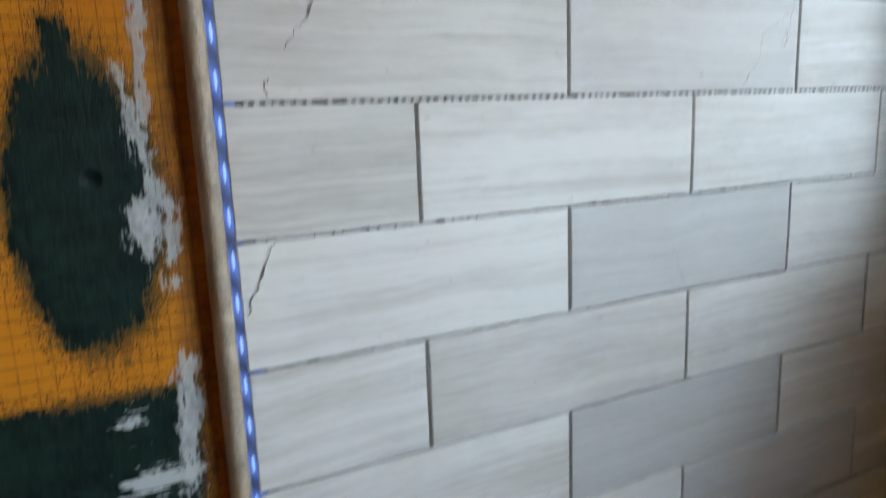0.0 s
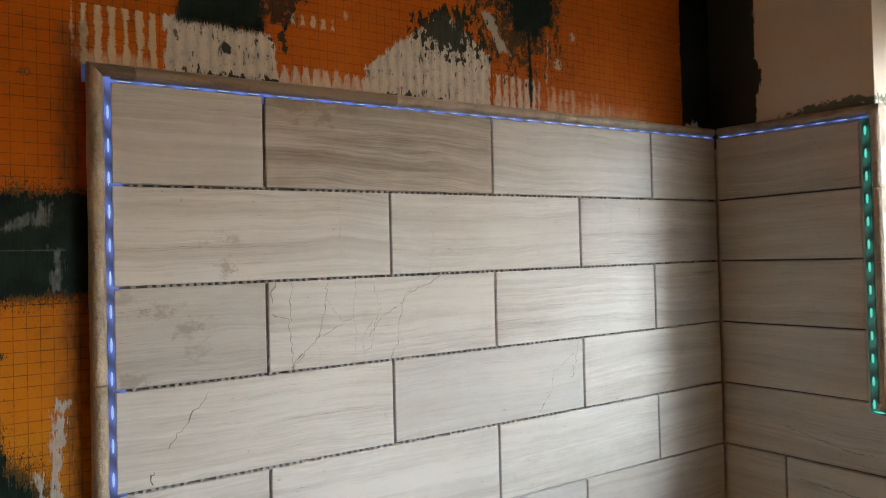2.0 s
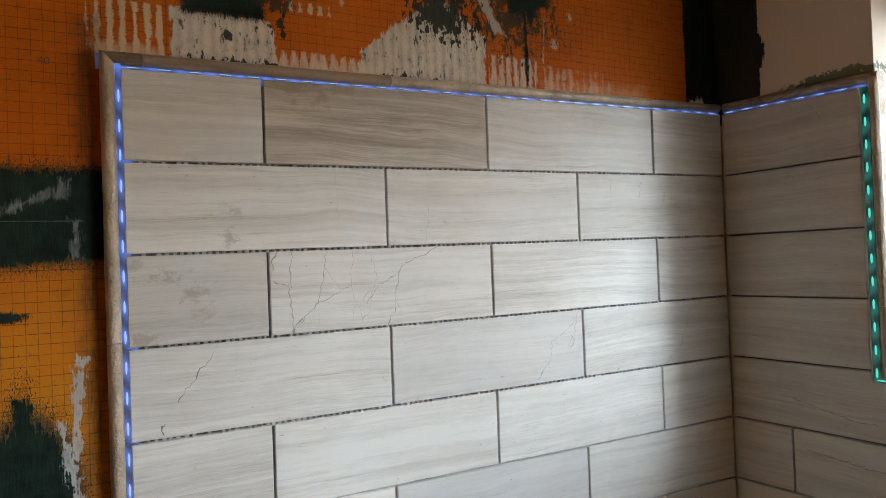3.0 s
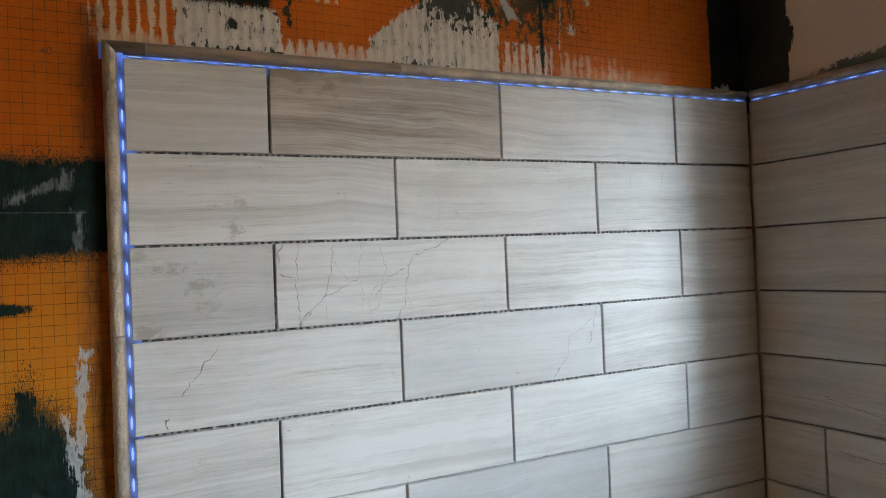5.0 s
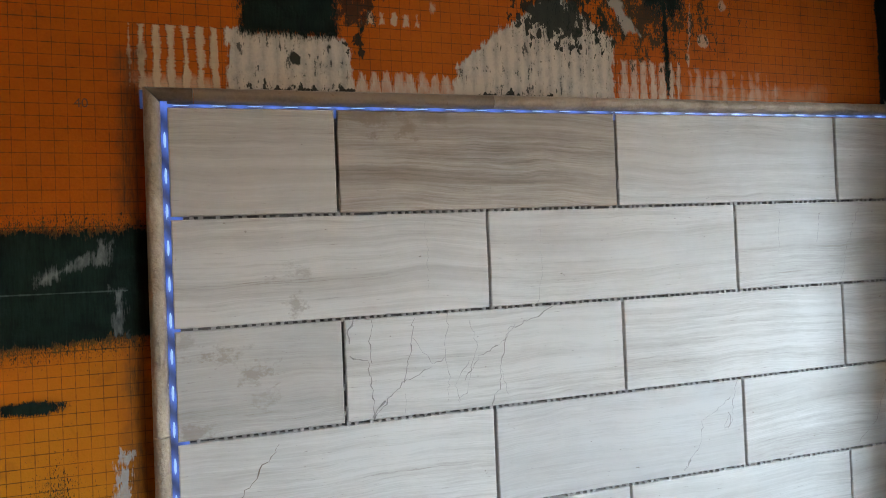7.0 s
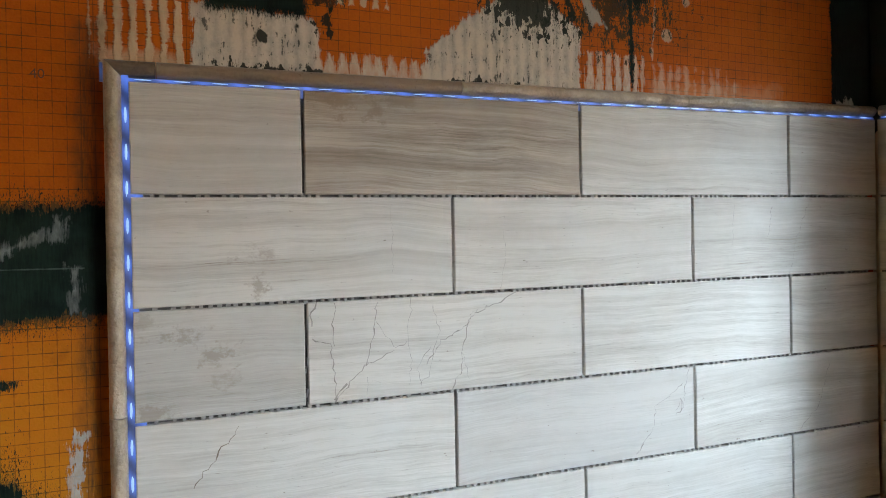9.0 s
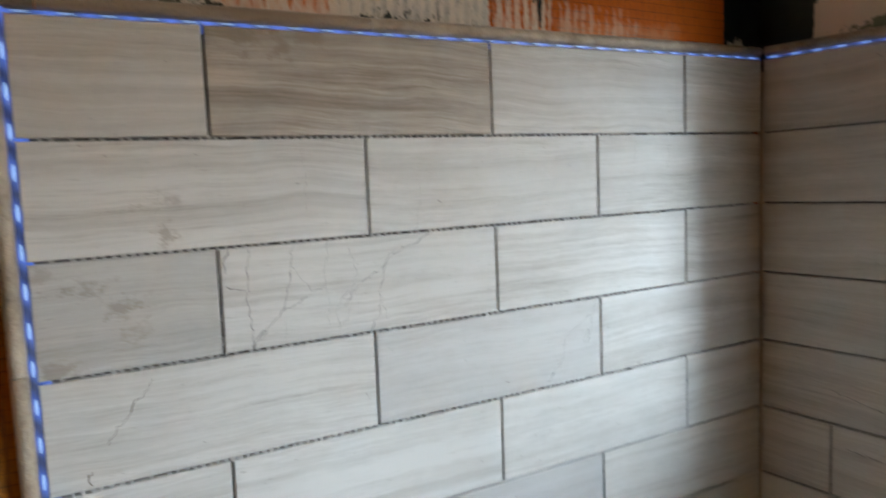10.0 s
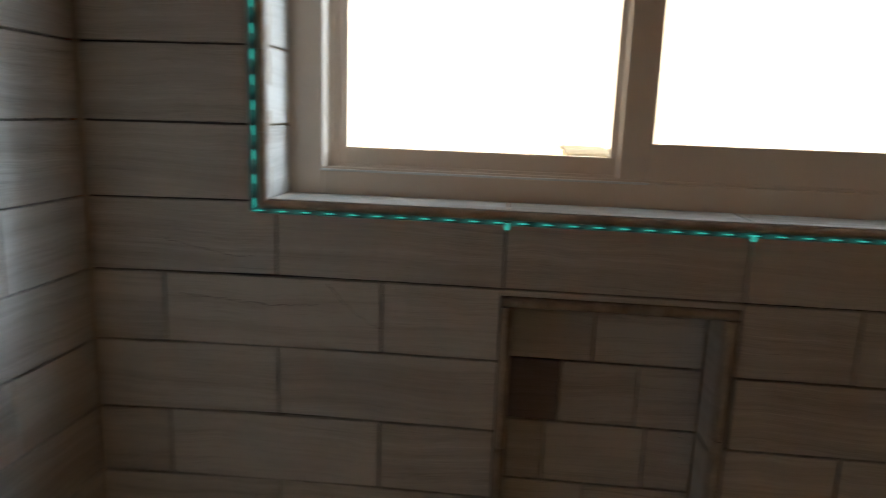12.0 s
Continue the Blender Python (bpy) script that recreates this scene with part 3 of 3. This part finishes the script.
tagged(new("backdrop", finish("backdrop", boxes((15.0, 15.2, -50, 50, -0.4, 7)), sky_glow)), "glowing backdrop wall added for the white sky beyond the window", "backdrop", kind="structure")

# ---- border mouldings and light strips ----
north_trim = tagged(new("tile_border"), "rounded limestone pencil border round the tile's free edge", "tile border")
TW = 0.0150


def moulding(parent, a, b, w, h, normal, across, cuts, mitre=(0.0, 0.0), material=None):
    a, b = Vector(a), Vector(b)
    ends = [0.0, *cuts, 1.0]
    for s, e in zip(ends, ends[1:]):
        gap = 0.0005 / (b - a).length
        corner = (mitre[0] if s == 0.0 else 0.0, mitre[1] if e == 1.0 else 0.0)
        part("pencil_piece", rod(bmesh.new(), a.lerp(b, s + gap), b.lerp(a, 1 - e + gap), w, h, h * 0.35, normal, across, mitre=corner),
             material or pencil_stone, parent, smooth=True)


def led_strip(name, label, a, b, w, normal, across, channel, chip, phase=0.012, tongues=(), lip=0.0):
    """A lit channel from a to b with a chip every 33 mm."""
    a, b, normal, across = Vector(a), Vector(b), Vector(normal), Vector(across)
    way = (b - a).normalized()
    strip = tagged(new(name), label, "light strip", "light strips between tile and border")
    bm = bmesh.new()
    v = [bm.verts.new(p + across * s + normal * t) for p in (a, b) for s, t in ((-w / 2, 0), (-w / 2, 0.003), (w / 2, 0.003), (w / 2, 0))]
    for f in ((0, 1, 5, 4), (1, 2, 6, 5), (2, 3, 7, 6), (3, 0, 4, 7), (0, 3, 2, 1), (4, 5, 6, 7)):
        bm.faces.new([v[i] for i in f])
    part("diffuser", bm, channel, strip)
    if lip:
        bm = bmesh.new()
        v = [bm.verts.new(p + across * s + normal * t) for p in (a, b)
             for s, t in ((lip * w / 2, 0), (lip * w / 2, 0.0058), (lip * (w / 2 + 0.0014), 0.0058), (lip * (w / 2 + 0.0014), 0))]
        for f in ((0, 1, 5, 4), (1, 2, 6, 5), (2, 3, 7, 6), (3, 0, 4, 7), (0, 3, 2, 1), (4, 5, 6, 7)):
            bm.faces.new([v[i] for i in f])
        part("channel_lip", bm, lip_plastic, strip, "pale clear plastic lip")
    bm = bmesh.new()
    bmesh.ops.create_icosphere(bm, subdivisions=2, radius=1.0)
    turn = Matrix((way, across, normal)).transposed().to_4x4()
    bmesh.ops.transform(bm, matrix=turn @ Matrix.Diagonal((0.0075, w * 0.20, 0.0006, 1)), verts=bm.verts[:])
    me = finish("led", bm, chip, True)
    # glowing tongues added for the strip's light leaking into the joints
    for at, reach in tongues:
        half, rise = (0.0026, 0.0064) if lip else (0.0013, 0.0028)
        p0, p1, side = a + way * (at - half), a + way * (at + half), across * reach
        t = bmesh.new()
        q = [t.verts.new(p + k * side + normal * h) for p in (p0, p1) for k, h in ((0, 0.0), (0, rise + 0.0012), (1, rise), (1, 0.0))]
        for f in ((0, 1, 5, 4), (1, 2, 6, 5), (2, 3, 7, 6), (3, 0, 4, 7), (0, 3, 2, 1), (4, 5, 6, 7)):
            t.faces.new([q[i] for i in f])
        part("silicone_tongue", t, chip if lip else channel, strip)
    length, s = (b - a).length, phase
    while s < length - 0.004:
        piece("led", me, strip, a + way * s + normal * 0.003)
        s += 0.0333
    return strip


X, Y, Z = Vector((1, 0, 0)), Vector((0, 1, 0)), Vector((0, 0, 1))
GAP = 0.0060
tx = EDGE - GAP - TW / 2
up = GAP * 0.8 + TW / 2
moulding(north_trim, (tx, 0.010, 0.0), (tx, 0.010, TOP + up), TW, 0.0145, -Y, X, (0.29, 0.545, 0.8305), (0.0, -1.0))
joint_x = -0.640
joint_z = TOP + up + (joint_x - tx) / -tx * (TOPR - TOP)
moulding(north_trim, (tx, 0.010, TOP + up), (joint_x, 0.010, joint_z), TW, 0.0115, -Y, Z, (0.107,), (-1.0, 0.0), pencil_brown)
moulding(north_trim, (joint_x, 0.010, joint_z), (0.0, 0.010, TOPR + up), TW, 0.0115, -Y, Z, (0.477, 0.953))
led_strip("light_strip", "glowing pale blue diffuser strip beside limestone tile", (EDGE - GAP / 2, 0.0045, 0.0), (EDGE - GAP / 2, 0.0045, TOP + GAP), GAP, -Y, X, strip_glow, led_glow,
          tongues=[(north_line(r, EDGE) - 0.001, 0.011 + 0.003 * math.sin(r * 2.3)) for r in range(1, 12)])
led_strip("light_strip", "glowing pale blue diffuser strip above limestone tile", (EDGE, 0.0045, TOP + GAP * 0.4), (-0.004, 0.0045, TOPR + GAP * 0.4), GAP * 0.45, -Y, Z, strip_glow, led_glow,
          tongues=((-0.812 - EDGE, -0.010), (-0.493 - EDGE, -0.009), (-0.0045 - EDGE, -0.012)))

leak_glow = glow("led_leak", (0.20, 0.34, 0.95), 0.09, 0.6)
leak = tagged(new("light_strip"), "stray blue glow of a strip end behind the border", "light strip", "light strips between tile and border")
ox = EDGE - GAP - TW
part("diffuser", boxes((ox - 0.0035, ox - 0.0006, 0.0145, 0.0178, TOP + 0.002, TOP + GAP + TW - 0.002),
                       (ox + 0.001, ox + 0.014, 0.0160, 0.0178, TOP + GAP + TW + 0.0006, TOP + GAP + TW + 0.0018)), leak_glow, leak)

east_trim = tagged(new("tile_border"), "rounded limestone pencil border along the window wall", "tile border")
moulding(east_trim, (0.010, -0.002, TOPR + up), (0.010, OPEN_L, 1.846 + up), TW, 0.0100, -X, Z, (0.55,))
led_strip("light_strip", "glowing pale blue diffuser strip above limestone tile", (0.0045, -0.006, TOPR + GAP * 0.4), (0.0045, -0.252, 1.846 + GAP * 0.4), GAP * 0.45, -X, Z, strip_glow, led_glow)

window_trim = tagged(new("tile_border"), "rounded limestone pencil border round the window opening", "tile border")
WT = 0.0140
moulding(window_trim, (0.010, OPEN_L + WT / 2, SILL - WT), (0.010, OPEN_L + WT / 2, 1.858), WT, 0.0125, -X, Y, (0.24, 0.49, 0.74))
moulding(window_trim, (0.010, OPEN_L + WT, SILL - WT / 2 - 0.001), (0.010, OPEN_R - WT, SILL - WT / 2 - 0.001), WT, 0.0125, -X, Z, (0.325, 0.63))
led_strip("light_strip", "glowing aqua diffuser strip beside the window", (0.0045, OPEN_L + WT + 0.006, 1.417), (0.0045, OPEN_L + WT + 0.006, 1.846), 0.0096, -X, Y, aqua_glow, aqua_led, lip=1.0)
led_strip("light_strip", "glowing aqua diffuser strip below the window", (0.0045, -0.243, 1.4185), (0.0045, OPEN_R - WT, 1.4185), 0.0060, -X, Z, aqua_glow, aqua_led,
          tongues=((0.357, -0.009), (0.676, -0.007)), lip=-1.0)

niche_trim = tagged(new("tile_border"), "rounded limestone pencil border round the niche", "tile border")
moulding(niche_trim, (0.010, NY0 + 0.006, NZ0), (0.010, NY0 + 0.006, NZ1), 0.0160, 0.0150, -X, Y, (0.45,))
moulding(niche_trim, (0.010, NY1 - 0.006, NZ0), (0.010, NY1 - 0.006, NZ1), 0.0160, 0.0150, -X, Y, (0.55,))
moulding(niche_trim, (0.010, NY0 + 0.014, NZ1 + 0.007), (0.010, NY1 - 0.014, NZ1 + 0.007), 0.0150, 0.0150, -X, Z, ())
moulding(niche_trim, (0.010, NY0 + 0.014, NZ0 - 0.007), (0.010, NY1 - 0.014, NZ0 - 0.007), 0.0150, 0.0150, -X, Z, ())

# printed number on the backer board
num = bpy.data.curves.new("grid_number", "FONT")
num.body, num.size, num.extrude = "40", 0.012, 0.0001
num_mat = bpy.data.materials.new("printed_ink")
num_mat.use_nodes = True
num_mat.node_tree.nodes["Principled BSDF"].inputs["Base Color"].default_value = (0.12, 0.035, 0.01, 1)
num.materials.append(num_mat)
num_ob = new("grid_number", num)
num_ob.parent = wall_north
num_ob.matrix_world = pose(-1.047, 0.0178, 1.842, 90, 0, 0)

# ---- tiles ----
tile_meshes = {}
rng = random.Random(4)


def stone_slab(corners, material, depth=0.0085):
    """A stone tile with eased edges; corners run round its face, which looks to -y."""
    bm = bmesh.new()
    rings = [[bm.verts.new((u, d, v)) for u, v in corners] for d in (0.0, depth)]
    bm.faces.new(rings[0])
    bm.faces.new(rings[1][::-1])
    for i in range(len(corners)):
        bm.faces.new((rings[0][i], rings[0][i - 1], rings[1][i - 1], rings[1][i]))
    edges = [e for e in bm.edges if sum(v.co.y < 1e-6 for v in e.verts) == 2]
    bmesh.ops.bevel(bm, geom=edges, offset=0.0010, segments=1, affect="EDGES")
    return finish("tile", bm, material)


def tile_mesh(w, h, material):
    key = (round(w, 4), round(h, 4), material.name)
    if key not in tile_meshes:
        tile_meshes[key] = stone_slab(((-w / 2, -h / 2), (w / 2, -h / 2), (w / 2, h / 2), (-w / 2, h / 2)), material)
    return tile_meshes[key]


def north_tile(r, x0, x1, material):
    cx = (x0 + x1) / 2
    low, high = (lambda x: max(north_line(r, x) + JOINT * 0.15, 0.0)), (lambda x: north_line(r - 1, x) - JOINT * 0.85)
    cz = (low(cx) + high(cx)) / 2
    me = stone_slab(((x0 - cx, low(x0) - cz), (x1 - cx, low(x1) - cz), (x1 - cx, high(x1) - cz), (x0 - cx, high(x0) - cz)), material)
    ob = piece("tile", me, wall_north, (cx, rng.uniform(-0.0004, 0.0004), cz))
    ob.rotation_euler = (rng.uniform(-0.002, 0.002), 0, rng.uniform(-0.0012, 0.0012))


def east_tile(y0, y1, z0, z1, material, x=0.0):
    """y0 is the end next to the corner."""
    return piece("tile", tile_mesh(y0 - y1, z1 - z0, material), wall_east, (x + rng.uniform(-0.0003, 0.0003), (y0 + y1) / 2, (z0 + z1) / 2), -math.pi / 2)


def east_course_tile(r, y0, y1, material, notch=None, top=None):
    cy = (y0 + y1) / 2
    low, high = (lambda y: max(east_line(r, y) + JOINT * 0.15, 0.0)), (lambda y: east_line(r - 1, y) - JOINT * 0.85)
    if top:
        high = lambda y: top
    if notch:
        ycut, zcut = notch
        outline = ((y0, low(y0)), (y1, low(y1)), (y1, zcut), (ycut, zcut), (ycut, high(ycut)), (y0, high(y0)))
    else:
        outline = ((y0, low(y0)), (y1, low(y1)), (y1, high(y1)), (y0, high(y0)))
    cz = (low(cy) + high(cy)) / 2
    piece("tile", stone_slab([(cy - y, z - cz) for y, z in outline], material), wall_east, (rng.uniform(-0.0003, 0.0003), cy, cz), -math.pi / 2)


ODD, EVEN = (EDGE, -0.812, -0.493, -0.168, -0.0015), (EDGE, -0.654, -0.331, -0.0015)
special = {(1, 1): stone_brown, (2, 0): stone_spotted, (3, 0): stone_stained, (6, 1): stone_grey, (4, 1): stone_pale_grey, (8, 1): stone_grey, (9, 2): stone_grey}
for r in range(1, 18):
    cols = ODD if r % 2 else EVEN
    for i, (a, b) in enumerate(zip(cols, cols[1:])):
        last = i == len(cols) - 2
        north_tile(r, a + (0 if i == 0 else JOINT / 2), b - (0 if last else JOINT / 2), special.get((r, i), stone))

PITCH, UNDER = 0.3190, 1.4155
for r in range(1, 18):
    if r <= 4:
        east_course_tile(r, -0.0015, -0.2400, stone)
        continue
    start = -0.2800 if r % 2 else -0.1120
    ends = [-0.0015] + [start - i * PITCH for i in range(10) if start - i * PITCH > -2.96] + [-2.998]
    for a, b in zip(ends, ends[1:]):
        a2, b2 = (a if a > -0.01 else a - JOINT / 2), b + JOINT / 2
        if r == 5:
            if a > -0.01:
                east_course_tile(r, a2, b2, stone, (-0.2400, UNDER))
            else:
                east_course_tile(r, a2, b2, stone, None, UNDER)
            continue
        if east_line(r - 1, a) > NZ0 - 0.014 and east_line(r, a) < NZ1 - 0.02:
            left, right = NY0 + 0.0155, NY1 - 0.0155
            if a2 > left and b2 < left:
                b2 = left
            elif b2 < right and right < a2 < left:
                a2 = right
            elif a2 <= left and b2 >= right:
                continue
            if a2 - b2 < 0.01:
                continue
        east_course_tile(r, a2, b2, stone)

# sliver of stone over the niche, and the niche's lining
east_tile(NY0 + 0.0150, NY1 - 0.0150, NZ1 + 0.0160, 1.3262, stone)
niche_back = ((1.200, NZ1, (-0.738,)), (1.100, 1.197, (-0.693, -0.809)), (0.999, 1.097, (-0.673, -0.827)), (NZ0, 0.996, (-0.738,)))
for k, (z0, z1, cuts) in enumerate(niche_back):
    ends = (NY0, *cuts, NY1)
    for i, (a, b) in enumerate(zip(ends, ends[1:])):
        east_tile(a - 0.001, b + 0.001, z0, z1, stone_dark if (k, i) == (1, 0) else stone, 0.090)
for z0, z1 in ((NZ0, 1.10), (1.103, NZ1)):
    me = tile_mesh(0.078, z1 - z0, stone)
    piece("tile", me, wall_east, (0.049, NY0, (z0 + z1) / 2), 0.0)
    piece("tile", me, wall_east, (0.049, NY1, (z0 + z1) / 2), math.pi)
shelf = tile_mesh(0.078, NY0 - NY1 - 0.002, stone)
for z, flip in ((NZ0, -math.pi / 2), (NZ1, math.pi / 2)):
    ob = piece("tile", shelf, wall_east, (0.049, (NY0 + NY1) / 2, z))
    ob.rotation_euler = (flip, 0, 0)

# reveal and sill of the window
for r in range(1, 5):
    z0, z1 = max(east_line(r, OPEN_L) + JOINT * 0.15, SILL), east_line(r - 1, OPEN_L) - JOINT * 0.85
    piece("tile", tile_mesh(fx - 0.009, z1 - z0, stone), wall_east, (fx / 2 - 0.003, OPEN_L, (z0 + z1) / 2), 0.0)
    piece("tile", tile_mesh(fx, z1 - z0, stone), wall_east, (fx / 2 + 0.002, OPEN_R, (z0 + z1) / 2), math.pi)
for a, b in ((OPEN_L, -0.599), (-0.602, -0.917), (-0.920, OPEN_R)):
    me = tile_mesh(a - b, fx - 0.008, stone)
    ob = piece("tile", me, wall_east, (fx / 2 - 0.003, (a + b) / 2, SILL))
    ob.rotation_euler = Matrix(((0, 0, 1), (-1, 0, 0), (0, -1, 0))).to_euler()

# ridges of mortar that show in the level joints
bm = bmesh.new()
for r in range(1, 12):
    x = EDGE + 0.016
    while x < -0.02:
        z = north_line(r, x) - JOINT * 0.35
        w = rng.uniform(0.0026, 0.0046) if r <= 4 else rng.uniform(0.0062, 0.0088)
        keep = 0.9 if r <= 4 else 0.93
        if rng.random() < keep:
            deep = 0.0 if r <= 4 else 0.0022
            add_box(bm, x, x + w, rng.uniform(0.0010, 0.0030) + deep, 0.0079, z - 0.0030, z + 0.0030)
        x += 0.0079 + rng.uniform(-0.001, 0.001)
for r in range(1, 12):
    for x in (ODD if r % 2 else EVEN)[1:-1]:
        for _ in range(rng.choice((0, 0, 1, 2))):
            z = rng.uniform(north_line(r, x) + 0.008, north_line(r - 1, x) - 0.008)
            for _ in range(4):
                a, h = x + rng.uniform(-0.0012, 0.0008), rng.uniform(0.001, 0.003)
                zz = z + rng.uniform(-0.006, 0.006)
                add_box(bm, a, a + rng.uniform(0.0006, 0.0016), rng.uniform(-0.0004, 0.002), 0.006, zz - h, zz + h)
tagged(part("mortar_ridges", bm, pale_thinset, wall_north, "pale mortar ridges seen in the joints"), kind="stuff")


# veins and cracks in single tiles
def vein(points, width, material, seed, parent):
    """A thin irregular vein through points given along the wall and in height."""
    r = random.Random(seed)
    path = []
    points, width = [(x * 1.007, z - 0.002) for x, z in points], width * 0.70
    for (x0, z0), (x1, z1) in zip(points, points[1:]):
        n = max(2, int(math.hypot(x1 - x0, z1 - z0) / 0.004))
        for i in range(n):
            t = i / n
            path.append((x0 + (x1 - x0) * t + r.uniform(-1, 1) * 0.0017, z0 + (z1 - z0) * t + r.uniform(-1, 1) * 0.0017))
    path.append(points[-1])
    bm = bmesh.new()
    rows = []
    for i, (x, z) in enumerate(path):
        x1, z1 = path[min(i + 1, len(path) - 1)]
        x0, z0 = path[max(i - 1, 0)]
        d = math.hypot(x1 - x0, z1 - z0) or 1.0
        w = width * (0.22 + 0.95 * abs(noise.noise(Vector((x * 160, z * 160, seed))) * 2)) * 0.5
        ux, uz = -(z1 - z0) / d * w, (x1 - x0) / d * w
        at = (lambda u, v: (u, -0.0007 - seed % 20 * 0.00002, v)) if parent is wall_north else (lambda u, v: (-0.0006 - seed % 20 * 0.00002, u, v))
        rows.append((bm.verts.new(at(x + ux, z + uz)), bm.verts.new(at(x - ux, z - uz))))
    for (a, b), (c, d) in zip(rows, rows[1:]):
        bm.faces.new((a, b, d, c))
    return part("vein", bm, material, parent)


VEINED = (
    (0.0022, ((-0.802, 1.599), (-0.783, 1.594), (-0.782, 1.58), (-0.78, 1.564), (-0.778, 1.54))),
    (0.0016, ((-0.777, 1.633), (-0.781, 1.61), (-0.779, 1.591))),
    (0.0018, ((-0.735, 1.632), (-0.74, 1.596), (-0.746, 1.571), (-0.767, 1.55), (-0.779, 1.535))),
    (0.0011, ((-0.735, 1.613), (-0.716, 1.584), (-0.703, 1.591))),
    (0.0012, ((-0.716, 1.584), (-0.747, 1.569))),
    (0.0020, ((-0.576, 1.636), (-0.6, 1.626), (-0.631, 1.615), (-0.639, 1.587), (-0.643, 1.557), (-0.653, 1.535))),
    (0.0014, ((-0.624, 1.619), (-0.635, 1.603), (-0.665, 1.589), (-0.682, 1.565))),
    (0.0010, ((-0.676, 1.587), (-0.692, 1.561), (-0.689, 1.543))),
    (0.0009, ((-0.697, 1.636), (-0.702, 1.600), (-0.699, 1.570), (-0.702, 1.545))),
    (0.0010, ((-0.674, 1.628), (-0.667, 1.600), (-0.675, 1.575), (-0.678, 1.556), (-0.690, 1.545))),
    (0.0009, ((-0.746, 1.558), (-0.747, 1.538))),
    (0.0010, ((-0.642, 1.575), (-0.636, 1.556), (-0.634, 1.546))),
    (0.0030, ((-0.796, 1.636), (-0.802, 1.622), (-0.801, 1.612))),
    (0.0034, ((-0.766, 1.552), (-0.774, 1.546), (-0.779, 1.537))),
    (0.0028, ((-0.352, 1.496), (-0.350, 1.486), (-0.354, 1.478))),
    (0.0030, ((-0.410, 1.449), (-0.415, 1.441), (-0.418, 1.436))),
)
HAIR = (
    (0.0013, ((-0.339, 1.533), (-0.345, 1.51), (-0.349, 1.482), (-0.36, 1.477))),
    (0.0013, ((-0.348, 1.514), (-0.369, 1.502), (-0.39, 1.491), (-0.392, 1.467), (-0.419, 1.436))),
    (0.0012, ((-0.36, 1.477), (-0.353, 1.493))),
    (0.0005, ((-0.59, 1.72), (-0.588, 1.684), (-0.595, 1.638))),
    (0.0005, ((-0.718, 1.732), (-0.717, 1.686), (-0.718, 1.663))),
    (0.0005, ((-0.644, 1.83), (-0.643, 1.792), (-0.646, 1.748))),
    (0.0012, ((-0.198, 1.734), (-0.208, 1.694))),
    (0.0010, ((-0.134, 1.738), (-0.157, 1.69), (-0.17, 1.643))),
    (0.0007, ((-0.262, 1.738), (-0.266, 1.684))),
    (0.0012, ((-0.098, 1.522), (-0.12, 1.463), (-0.155, 1.435))),
    (0.0014, ((-0.515, 1.274), (-0.508, 1.251), (-0.495, 1.226))),
)
CRACKED = (
    (0.0014, ((-0.871, 1.521), (-0.878, 1.511), (-0.886, 1.503), (-0.894, 1.493), (-0.904, 1.482), (-0.912, 1.468))),
    (0.0022, ((-0.931, 1.323), (-0.941, 1.307), (-0.949, 1.286), (-0.957, 1.269))),
    (0.0030, ((-0.928, 1.436), (-0.930, 1.444), (-0.926, 1.447))),
)
EAST_VEINS = (
    (0.0030, ((-0.133, 1.294), (-0.168, 1.292), (-0.214, 1.29), (-0.267, 1.285), (-0.337, 1.29))),
    (0.0024, ((-0.351, 1.321), (-0.379, 1.291), (-0.409, 1.268), (-0.43, 1.26))),
    (0.0030, ((-0.102, 1.376), (-0.16, 1.365), (-0.204, 1.356), (-0.245, 1.354))),
    (0.0018, ((-0.164, 1.839), (-0.184, 1.811))),
)
for k, (w, pts) in enumerate(VEINED):
    vein(pts, w, vein_stain, k, wall_north)
for k, (w, pts) in enumerate(HAIR):
    vein(pts, w, vein_stain, 20 + k, wall_north)
for k, (w, pts) in enumerate(CRACKED):
    vein(pts, w, crack_stain, 40 + k, wall_north)
for k, (w, pts) in enumerate(EAST_VEINS):
    vein(pts, w, vein_stain, 60 + k, wall_east)
